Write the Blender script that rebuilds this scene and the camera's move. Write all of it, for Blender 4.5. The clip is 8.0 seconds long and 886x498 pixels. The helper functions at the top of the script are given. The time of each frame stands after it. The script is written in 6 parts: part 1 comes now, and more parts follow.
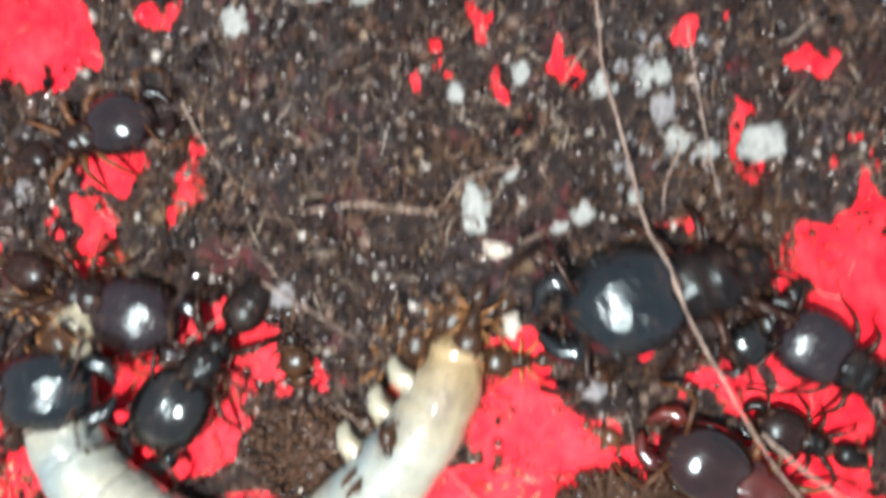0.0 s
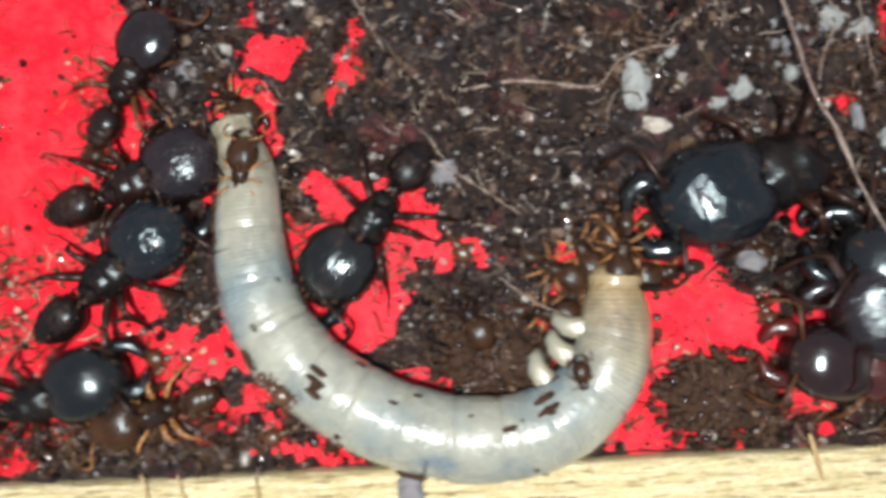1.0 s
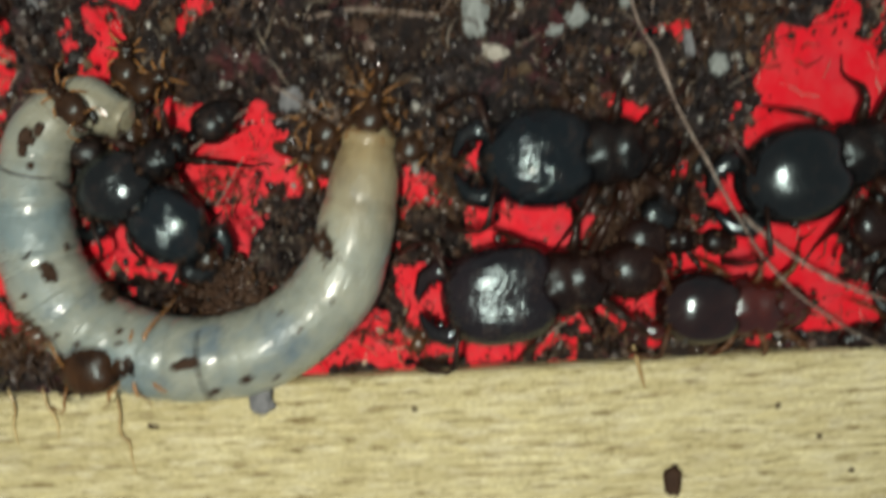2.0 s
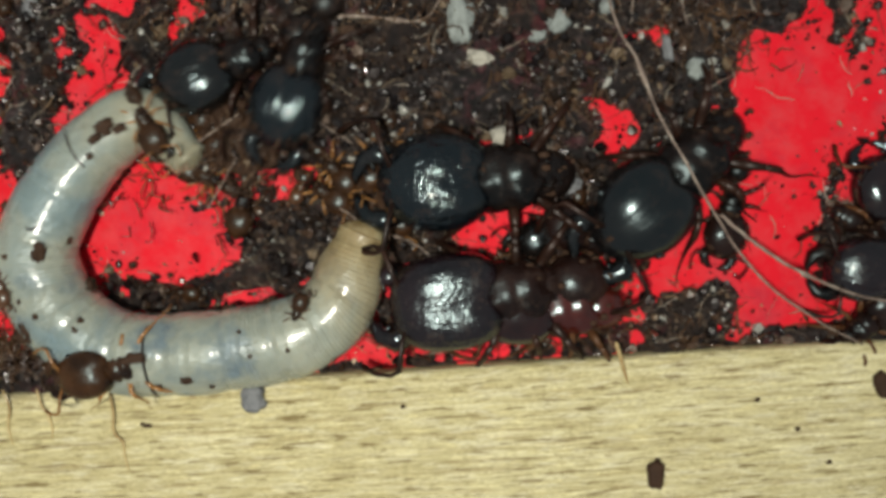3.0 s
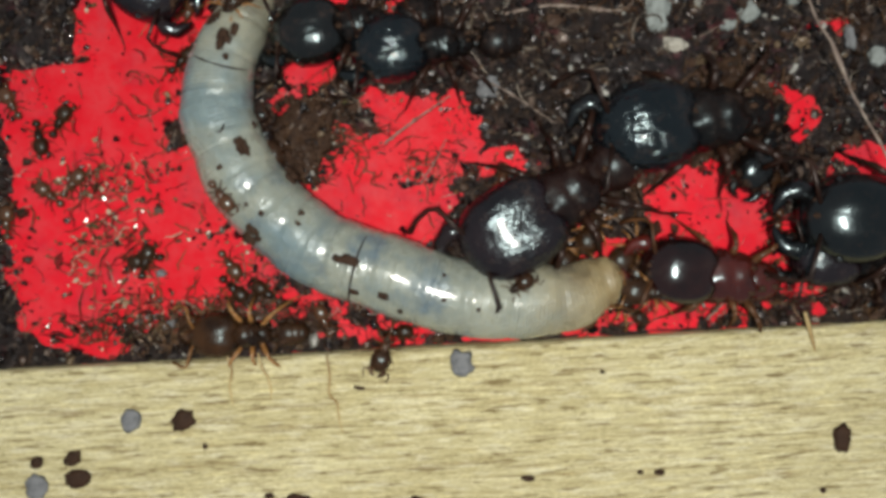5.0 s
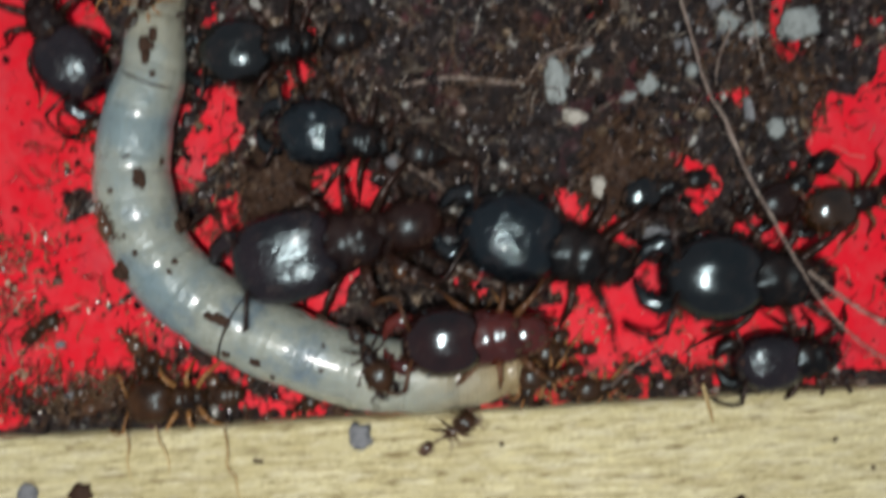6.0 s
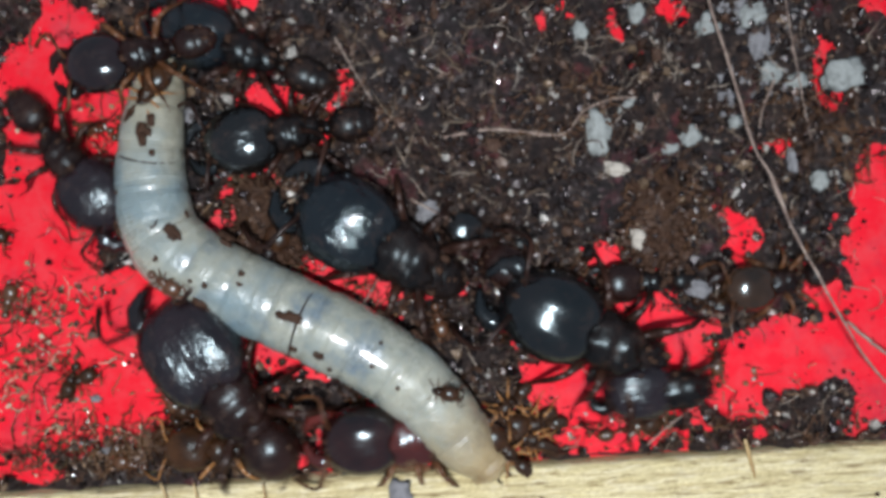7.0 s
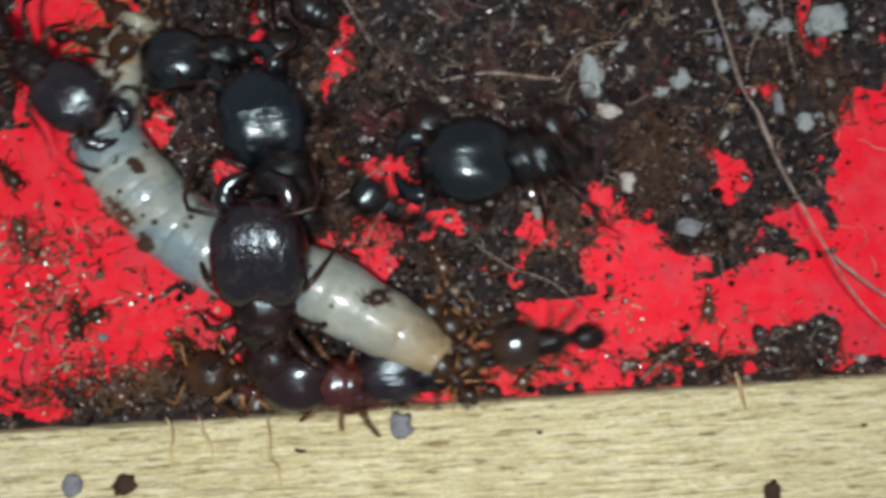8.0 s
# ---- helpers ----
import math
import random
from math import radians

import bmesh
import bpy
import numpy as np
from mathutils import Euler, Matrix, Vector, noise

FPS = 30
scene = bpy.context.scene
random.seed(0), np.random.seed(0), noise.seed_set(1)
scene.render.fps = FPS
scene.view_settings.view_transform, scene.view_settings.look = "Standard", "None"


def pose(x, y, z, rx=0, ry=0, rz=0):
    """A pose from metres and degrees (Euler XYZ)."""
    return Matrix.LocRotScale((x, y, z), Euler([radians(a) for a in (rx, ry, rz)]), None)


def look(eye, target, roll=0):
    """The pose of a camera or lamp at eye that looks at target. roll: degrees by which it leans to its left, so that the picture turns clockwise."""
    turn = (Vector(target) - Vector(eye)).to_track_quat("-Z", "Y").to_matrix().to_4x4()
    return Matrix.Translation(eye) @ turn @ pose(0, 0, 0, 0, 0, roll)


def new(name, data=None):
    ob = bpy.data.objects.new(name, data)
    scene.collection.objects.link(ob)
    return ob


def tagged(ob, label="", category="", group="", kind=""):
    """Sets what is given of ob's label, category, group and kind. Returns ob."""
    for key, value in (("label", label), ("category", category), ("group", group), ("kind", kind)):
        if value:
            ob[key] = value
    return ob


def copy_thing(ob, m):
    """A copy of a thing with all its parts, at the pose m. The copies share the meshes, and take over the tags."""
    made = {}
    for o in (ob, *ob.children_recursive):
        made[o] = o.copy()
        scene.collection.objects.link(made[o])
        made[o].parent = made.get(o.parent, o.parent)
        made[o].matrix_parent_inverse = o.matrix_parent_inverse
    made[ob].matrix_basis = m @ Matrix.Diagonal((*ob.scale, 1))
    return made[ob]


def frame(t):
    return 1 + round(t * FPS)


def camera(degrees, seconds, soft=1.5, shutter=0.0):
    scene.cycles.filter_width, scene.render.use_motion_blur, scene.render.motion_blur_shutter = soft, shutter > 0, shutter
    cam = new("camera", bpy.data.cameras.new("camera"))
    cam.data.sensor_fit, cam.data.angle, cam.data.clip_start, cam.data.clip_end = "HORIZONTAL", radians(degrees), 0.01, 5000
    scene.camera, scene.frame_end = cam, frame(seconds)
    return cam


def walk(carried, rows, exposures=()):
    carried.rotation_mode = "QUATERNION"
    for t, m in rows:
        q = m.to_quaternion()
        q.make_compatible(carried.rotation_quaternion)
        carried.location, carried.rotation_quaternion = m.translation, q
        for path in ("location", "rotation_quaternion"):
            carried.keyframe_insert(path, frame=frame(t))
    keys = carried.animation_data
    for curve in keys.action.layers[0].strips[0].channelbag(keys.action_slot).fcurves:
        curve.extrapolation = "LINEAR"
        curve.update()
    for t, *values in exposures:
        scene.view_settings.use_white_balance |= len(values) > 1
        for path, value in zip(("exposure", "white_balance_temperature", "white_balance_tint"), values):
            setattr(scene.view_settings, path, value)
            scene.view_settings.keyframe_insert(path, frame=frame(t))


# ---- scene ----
cam = camera(56, 8.0, soft=3.9, shutter=0.6)
walk(cam, [
    (0.0, pose(0.00013, -0.00226, 0.03696, 0.73, 2.42, 0.44)),
    (0.1, pose(-0.00005, -0.00361, 0.03682, 0.57, 2.62, 0.39)),
    (0.2, pose(-0.00098, -0.00428, 0.03670, 0.50, 2.96, 0.35)),
    (0.3, pose(-0.00198, -0.00487, 0.03664, 0.56, 2.93, 0.37)),
    (0.4, pose(-0.00323, -0.00569, 0.03668, 1.06, 2.58, 0.37)),
    (0.5, pose(-0.00476, -0.00653, 0.03674, 1.74, 2.08, 0.40)),
    (0.8, pose(-0.00684, -0.00723, 0.03731, 2.10, 0.99, 0.32)),
    (1.0, pose(-0.00758, -0.00884, 0.03758, 2.33, 1.40, 0.26)),
    (1.2, pose(-0.00923, -0.00866, 0.03804, 1.54, 0.57, 0.16)),
    (1.3, pose(-0.00884, -0.00899, 0.03821, 1.00, 0.62, 0.12)),
    (1.5, pose(-0.00560, -0.01067, 0.03857, -0.50, 1.86, 0.20)),
    (1.7, pose(-0.00347, -0.01220, 0.03876, -0.93, 1.15, 0.05)),
    (1.8, pose(-0.00249, -0.01153, 0.03888, -1.37, 0.69, -0.04)),
    (1.9, pose(-0.00185, -0.01026, 0.03910, -2.28, 0.38, -0.09)),
    (2.0, pose(-0.00100, -0.00888, 0.03922, -2.88, 0.69, -0.12)),
    (2.1, pose(-0.00105, -0.00806, 0.03965, -2.93, -0.47, -0.15)),
    (2.2, pose(-0.00056, -0.00912, 0.03978, -2.05, -0.92, -0.16)),
    (3.3, pose(-0.00149, -0.00958, 0.04079, -2.09, 0.09, -0.47)),
    (3.4, pose(-0.00263, -0.01000, 0.04110, -1.19, -0.39, -0.44)),
    (3.5, pose(-0.00338, -0.01082, 0.04142, -0.59, -0.21, -0.42)),
    (3.6, pose(-0.00453, -0.01304, 0.04156, 0.61, -0.49, -0.23)),
    (3.7, pose(-0.00515, -0.01461, 0.04156, 0.80, -0.19, -0.07)),
    (3.9, pose(-0.00773, -0.01610, 0.04196, 0.45, -0.32, 0.01)),
    (4.0, pose(-0.00897, -0.01544, 0.04210, 0.43, 0.10, 0.04)),
    (4.1, pose(-0.01036, -0.01413, 0.04224, 0.19, 0.12, -0.01)),
    (4.2, pose(-0.01078, -0.01227, 0.04233, 0.10, 0.39, -0.11)),
    (5.3, pose(-0.01037, -0.01140, 0.04275, -0.47, 0.01, -0.01)),
    (5.4, pose(-0.00917, -0.01067, 0.04268, -0.34, -0.03, -0.00)),
    (5.5, pose(-0.00849, -0.01008, 0.04255, -0.20, -0.13, 0.03)),
    (5.6, pose(-0.00866, -0.01000, 0.04236, -0.67, -0.36, 0.20)),
    (5.7, pose(-0.00858, -0.01054, 0.04225, -1.04, -0.18, 0.16)),
    (5.8, pose(-0.00815, -0.01105, 0.04239, -0.34, -0.31, -0.01)),
    (5.9, pose(-0.00782, -0.00999, 0.04253, 0.01, -0.92, 0.01)),
    (6.0, pose(-0.00600, -0.00821, 0.04265, -0.35, -0.43, -0.08)),
    (6.1, pose(-0.00606, -0.00744, 0.04278, -0.36, -1.29, -0.15)),
    (6.3, pose(-0.00676, -0.00696, 0.04243, -0.63, -0.70, -0.09)),
    (6.5, pose(-0.00783, -0.00740, 0.04215, -0.88, -0.47, -0.11)),
    (6.6, pose(-0.00804, -0.00767, 0.04209, -0.91, -0.35, -0.07)),
    (6.7, pose(-0.00846, -0.00767, 0.04198, -0.63, -0.78, -0.16)),
    (6.8, pose(-0.00825, -0.00611, 0.04206, -0.75, -0.89, -0.18)),
    (6.9, pose(-0.00842, -0.00538, 0.04211, -0.86, -0.97, -0.13)),
    (7.0, pose(-0.00821, -0.00497, 0.04213, -1.14, -0.74, -0.08)),
    (7.1, pose(-0.00825, -0.00477, 0.04234, -1.28, -0.72, -0.07)),
    (7.2, pose(-0.00772, -0.00468, 0.04241, -1.44, -0.26, 0.00)),
    (7.3, pose(-0.00662, -0.00570, 0.04238, -1.28, -0.15, 0.00)),
    (7.5, pose(-0.00951, -0.00757, 0.04242, -0.68, -1.27, 0.03)),
    (7.6, pose(-0.01046, -0.00835, 0.04260, -0.47, -1.50, -0.05)),
    (8.0, pose(-0.00858, -0.00871, 0.04340, -0.19, -1.28, -0.32)),
], exposures=[(0, 1.44, 6500, 18), (0.5, 1.08, 6450, 20), (1.0, 0.74, 6450, 18), (1.3, 0.63, 6500, 15), (1.5, 0.36, 6700, 12), (2.0, -0.13, 6950, 7), (2.2, 0.0, 6900, 7), (3.5, -0.06, 6850, 8), (4.0, -0.14, 6750, 9), (5.0, -0.08, 6600, 10), (5.5, -0.05, 6500, 12), (6.0, -0.11, 6300, 14), (6.3, 0.18, 6100, 16), (6.5, 0.27, 6000, 17), (7.0, 0.28, 6000, 17), (7.5, 0.22, 6050, 16), (8.0, 0.03, 6100, 14)])

# ---- light: a small lamp held over the box, and the dim room round it ----
world = bpy.data.worlds.new("room")
scene.world = world
world.use_nodes = True
world.node_tree.nodes["Background"].inputs[0].default_value = (0.85, 0.92, 1.0, 1)
world.node_tree.nodes["Background"].inputs[1].default_value = 0.26


def lamp(x, y, z, power, size):
    data = bpy.data.lights.new("lamp", "AREA")
    data.shape, data.size, data.energy, data.color = "DISK", size, power, (1.0, 0.96, 0.88)
    ob = new("lamp", data)
    ob.matrix_world = look((x, y, z), (-0.006, -0.008, 0))


lamp(-0.010, -0.0145, 0.073, 0.0635, 0.006)

MM = 0.001
LENGTH = 0.0313                                       # of the larva, stretched out
rnd = random.Random(7)


# ---- materials ----
def material(name):
    m = bpy.data.materials.new(name)
    m.use_nodes = True
    nt = m.node_tree
    return m, nt, nt.nodes["Principled BSDF"]


def node(nt, kind, **values):
    n = nt.nodes.new(kind)
    for key, value in values.items():
        n.inputs[key].default_value = value
    return n


def coords(nt, stretch=(1, 1, 1), world_space=False):
    tc = nt.nodes.new("ShaderNodeNewGeometry" if world_space else "ShaderNodeTexCoord")
    mp = node(nt, "ShaderNodeMapping", Scale=stretch)
    nt.links.new(tc.outputs["Position" if world_space else "Object"], mp.inputs[0])
    return mp.outputs[0]


def noise_of(nt, where, scale, detail=4.0, rough=0.6):
    n = node(nt, "ShaderNodeTexNoise", Scale=scale, Detail=detail, Roughness=rough)
    nt.links.new(where, n.inputs["Vector"])
    return n.outputs["Fac"]


def ramp(nt, fac, stops, constant=False):
    r = nt.nodes.new("ShaderNodeValToRGB")
    if constant:
        r.color_ramp.interpolation = "CONSTANT"
    els = r.color_ramp.elements
    while len(els) < len(stops):
        els.new(0.5)
    for e, (p, c) in zip(els, stops):
        e.position, e.color = p, (*c, 1)
    nt.links.new(fac, r.inputs[0])
    return r.outputs[0]


def mix(nt, fac, a, b, blend="MIX"):
    n = nt.nodes.new("ShaderNodeMix")
    n.data_type, n.blend_type = "RGBA", blend
    for socket, value in ((n.inputs[0], fac), (n.inputs[6], a), (n.inputs[7], b)):
        if isinstance(value, (int, float)):
            socket.default_value = value
        elif isinstance(value, tuple):
            socket.default_value = (*value, 1)
        else:
            nt.links.new(value, socket)
    return n.outputs[2]


def bump(nt, bsdf, fac, strength, distance):
    b = node(nt, "ShaderNodeBump", Strength=strength, Distance=distance)
    nt.links.new(fac, b.inputs["Height"])
    nt.links.new(b.outputs[0], bsdf.inputs["Normal"])


def red_plastic():
    m, nt, b = material("red_plastic")
    p = coords(nt, world_space=True)
    big = noise_of(nt, p, 60, 3)
    fine = noise_of(nt, p, 1500, 4)
    c = ramp(nt, big, [(0.3, (0.58, 0.006, 0.016)), (0.7, (0.70, 0.009, 0.025))])
    dust = ramp(nt, fine, [(0.62, (0, 0, 0)), (0.75, (0.5, 0.5, 0.5))])
    sp = nt.nodes.new("ShaderNodeSeparateColor")
    nt.links.new(dust, sp.inputs[0])
    c = mix(nt, sp.outputs[0], c, (0.40, 0.035, 0.03))
    smear = nt.nodes.new("ShaderNodeSeparateColor")
    nt.links.new(ramp(nt, noise_of(nt, p, 260, 6, 0.7), [(0.52, (0, 0, 0)), (0.72, (0.6, 0.6, 0.6))]), smear.inputs[0])
    c = mix(nt, smear.outputs[0], c, (0.30, 0.03, 0.055))
    film = nt.nodes.new("ShaderNodeSeparateColor")
    nt.links.new(ramp(nt, noise_of(nt, p, 620, 7, 0.75), [(0.44, (0, 0, 0)), (0.66, (0.30, 0.30, 0.30))]), film.inputs[0])
    c = mix(nt, film.outputs[0], c, (0.52, 0.105, 0.115))
    nt.links.new(c, b.inputs["Base Color"])
    nt.links.new(ramp(nt, fine, [(0.3, (0.5,) * 3), (0.7, (0.75,) * 3)]), b.inputs["Roughness"])
    b.inputs["Specular IOR Level"].default_value = 0.14
    bump(nt, b, fine, 0.25, 0.0001)
    return m


def soil_material(name, dark=1.0):
    m, nt, b = material(name)
    p = coords(nt, world_space=True)
    patch = noise_of(nt, p, 110, 3)
    grain = noise_of(nt, p, 1700, 7, 0.8)
    c1 = ramp(nt, grain, [(0.39, (0.004, 0.003, 0.003)), (0.48, (0.015, 0.009, 0.008)),
                          (0.55, (0.025, 0.015, 0.011)), (0.65, (0.14, 0.098, 0.072))])
    c2 = ramp(nt, grain, [(0.39, (0.004, 0.004, 0.004)), (0.48, (0.014, 0.0105, 0.011)),
                          (0.55, (0.027, 0.020, 0.021)), (0.66, (0.17, 0.165, 0.16))])
    sel = ramp(nt, patch, [(0.46, (0, 0, 0)), (0.58, (1, 1, 1))])
    sp = nt.nodes.new("ShaderNodeSeparateColor")
    nt.links.new(sel, sp.inputs[0])
    c = mix(nt, sp.outputs[0], c1, c2)
    thin = nt.nodes.new("ShaderNodeSeparateColor")
    nt.links.new(ramp(nt, noise_of(nt, p, 420, 5, 0.7), [(0.56, (0, 0, 0)), (0.66, (0.55, 0.55, 0.55))]), thin.inputs[0])
    c = mix(nt, thin.outputs[0], c, (0.13, 0.012, 0.022))
    nt.links.new(c, b.inputs["Base Color"])
    b.inputs["Roughness"].default_value = 0.55
    bump(nt, b, grain, 1.0, 0.00035)
    return m


def crumb_material():
    m, nt, b = material("crumbs")
    g = nt.nodes.new("ShaderNodeNewGeometry")
    p = coords(nt, world_space=True)
    fine = noise_of(nt, p, 5000, 3)
    c = ramp(nt, g.outputs["Random Per Island"], [
        (0.0, (0.006, 0.004, 0.004)), (0.18, (0.016, 0.010, 0.007)), (0.36, (0.034, 0.020, 0.013)),
        (0.50, (0.011, 0.009, 0.009)), (0.64, (0.058, 0.034, 0.022)), (0.78, (0.022, 0.017, 0.016)), (0.90, (0.12, 0.090, 0.072)),
        (0.945, (0.13, 0.095, 0.06)), (0.972, (0.28, 0.285, 0.26))], True)
    c = mix(nt, 0.6, c, ramp(nt, fine, [(0.3, (0.35,) * 3), (0.7, (1.5,) * 3)]), "MULTIPLY")
    nt.links.new(c, b.inputs["Base Color"])
    b.inputs["Roughness"].default_value = 0.22
    bump(nt, b, fine, 0.6, 0.0001)
    return m


def wet_grit_material():
    m, nt, b = material("wet_grit")
    g = nt.nodes.new("ShaderNodeNewGeometry")
    # The palest stop is pale grains, and also glints put in as colour.
    c = ramp(nt, g.outputs["Random Per Island"], [
        (0.0, (0.008, 0.006, 0.006)), (0.30, (0.020, 0.012, 0.011)), (0.52, (0.038, 0.022, 0.016)), (0.70, (0.044, 0.040, 0.043)),
        (0.83, (0.15, 0.105, 0.07)), (0.92, (0.12, 0.12, 0.122)), (0.955, (0.32, 0.33, 0.31))], True)
    nt.links.new(c, b.inputs["Base Color"])
    b.inputs["Roughness"].default_value = 0.14
    return m


def fibre_material():
    m, nt, b = material("fibres")
    g = nt.nodes.new("ShaderNodeNewGeometry")
    c = ramp(nt, g.outputs["Random Per Island"], [
        (0.0, (0.03, 0.016, 0.008)), (0.4, (0.085, 0.052, 0.030)), (0.75, (0.19, 0.15, 0.10)), (1.0, (0.42, 0.38, 0.32))])
    nt.links.new(c, b.inputs["Base Color"])
    b.inputs["Roughness"].default_value = 0.4
    return m


def root_material():
    m, nt, b = material("root")
    p = coords(nt, world_space=True)
    n = noise_of(nt, p, 1800, 4)
    nt.links.new(ramp(nt, n, [(0.3, (0.09, 0.062, 0.050)), (0.55, (0.21, 0.165, 0.135)), (0.7, (0.30, 0.26, 0.215))]), b.inputs["Base Color"])
    b.inputs["Roughness"].default_value = 0.55
    bump(nt, b, n, 0.8, 0.0002)
    return m


def stone_material(name, tone):
    m, nt, b = material(name)
    p = coords(nt)
    n = noise_of(nt, p, 1500, 5, 0.7)
    lo = tuple(0.45 * v for v in tone)
    nt.links.new(ramp(nt, n, [(0.30, lo), (0.5, tone), (0.75, tuple(min(1, 1.25 * v) for v in tone))]), b.inputs["Base Color"])
    b.inputs["Roughness"].default_value = 0.7
    b.inputs["Specular IOR Level"].default_value = 0.2
    bump(nt, b, n, 0.8, 0.0002)
    return m


def wood_material():
    m, nt, b = material("pale_wood")
    streak = noise_of(nt, coords(nt, (1, 14, 14)), 260, 9, 0.78)
    broad = noise_of(nt, coords(nt, (1, 4, 4)), 70, 4)
    fleck = noise_of(nt, coords(nt, (1, 5, 5)), 1200, 6, 0.8)
    chalk = noise_of(nt, coords(nt, (1, 5, 5)), 520, 6, 0.75)
    crack = noise_of(nt, coords(nt, (1, 20, 20)), 230, 4, 0.6)
    c = ramp(nt, streak, [(0.35, (0.36, 0.295, 0.15)), (0.43, (0.51, 0.463, 0.25)), (0.53, (0.60, 0.562, 0.325)), (0.63, (0.73, 0.695, 0.46))])
    c = mix(nt, 0.6, c, ramp(nt, broad, [(0.35, (0.84, 0.80, 0.70)), (0.62, (1.08, 1.07, 1.05))]), "MULTIPLY")
    c = mix(nt, 0.65, c, ramp(nt, fleck, [(0.34, (0.45, 0.38, 0.28)), (0.46, (1, 1, 1))]), "MULTIPLY")
    worn = nt.nodes.new("ShaderNodeSeparateColor")
    nt.links.new(ramp(nt, chalk, [(0.51, (0, 0, 0)), (0.62, (0.75, 0.75, 0.75))]), worn.inputs[0])
    c = mix(nt, worn.outputs[0], c, (0.68, 0.65, 0.45))
    speckle = noise_of(nt, coords(nt, (1, 1.8, 1.8)), 4200, 3, 0.7)
    c = mix(nt, 0.7, c, ramp(nt, speckle, [(0.34, (0.66, 0.63, 0.58)), (0.52, (1.0, 1.0, 1.0)), (0.68, (1.14, 1.14, 1.16))]), "MULTIPLY")
    c = mix(nt, 0.55, c, ramp(nt, crack, [(0.35, (0.45, 0.36, 0.24)), (0.44, (1, 1, 1))]), "MULTIPLY")
    dash = noise_of(nt, coords(nt, (1, 9, 9)), 560, 3, 0.6)
    c = mix(nt, 0.85, c, ramp(nt, dash, [(0.36, (0.34, 0.27, 0.16)), (0.43, (1, 1, 1)), (0.56, (1, 1, 1)), (0.66, (1.25, 1.25, 1.22))]), "MULTIPLY")
    nt.links.new(c, b.inputs["Base Color"])
    b.inputs["Roughness"].default_value = 0.6
    bump(nt, b, mix(nt, 0.4, streak, mix(nt, 0.4, fleck, speckle)), 0.7, 0.0003)
    return m


def shell_material(name, tone, edge, rough, relief=0.12, ridges=0.0, coat=0.5, dusty=0.3):
    """Dark insect shell; ridges: how strongly fine lengthwise wrinkles break its shine."""
    m, nt, b = material(name)
    p = coords(nt)
    n = noise_of(nt, p, 800, 4)
    blotch = noise_of(nt, p, 350, 3)
    c = ramp(nt, blotch, [(0.35, tone), (0.7, edge)])
    dust = nt.nodes.new("ShaderNodeSeparateColor")
    nt.links.new(ramp(nt, noise_of(nt, p, 1100, 7, 0.8), [(0.52, (0, 0, 0)), (0.66, (dusty,) * 3)]), dust.inputs[0])
    c = mix(nt, dust.outputs[0], c, (0.042, 0.024, 0.017))
    nt.links.new(c, b.inputs["Base Color"])
    nt.links.new(ramp(nt, mix(nt, dust.outputs[0], n, (1.0, 1.0, 1.0)), [(0.3, (rough * 0.85,) * 3), (0.7, (rough * 1.5,) * 3)]), b.inputs["Roughness"])
    b.inputs["IOR"].default_value = 1.60
    b.inputs["Coat Weight"].default_value = coat * 0.3
    b.inputs["Coat Roughness"].default_value = 0.12
    b.inputs["Specular Tint"].default_value = (0.72, 0.94, 1.0, 1)
    b.inputs["Specular IOR Level"].default_value = 0.5 if coat else 0.22
    pits = noise_of(nt, p, 2400, 3, 0.6)
    height = mix(nt, 0.3, n, pits)
    if ridges:
        grit = noise_of(nt, coords(nt, (0.45, 1, 1)), 1250, 3, 0.6)
        height = mix(nt, 0.22, mix(nt, ridges, mix(nt, 0.45, noise_of(nt, coords(nt, (0.7, 1, 1)), 620, 4, 0.7), n), grit), pits)
    bump(nt, b, height, relief, 0.0002 + 0.0009 * max(0.0, ridges - 0.4))
    return m


def limb_material(name, tone, tip, gloss=0.25, shine=0.5):
    m, nt, b = material(name)
    n = noise_of(nt, coords(nt), 700, 3)
    nt.links.new(ramp(nt, n, [(0.35, tone), (0.65, tip)]), b.inputs["Base Color"])
    b.inputs["Roughness"].default_value = gloss
    b.inputs["Specular IOR Level"].default_value = shine
    return m


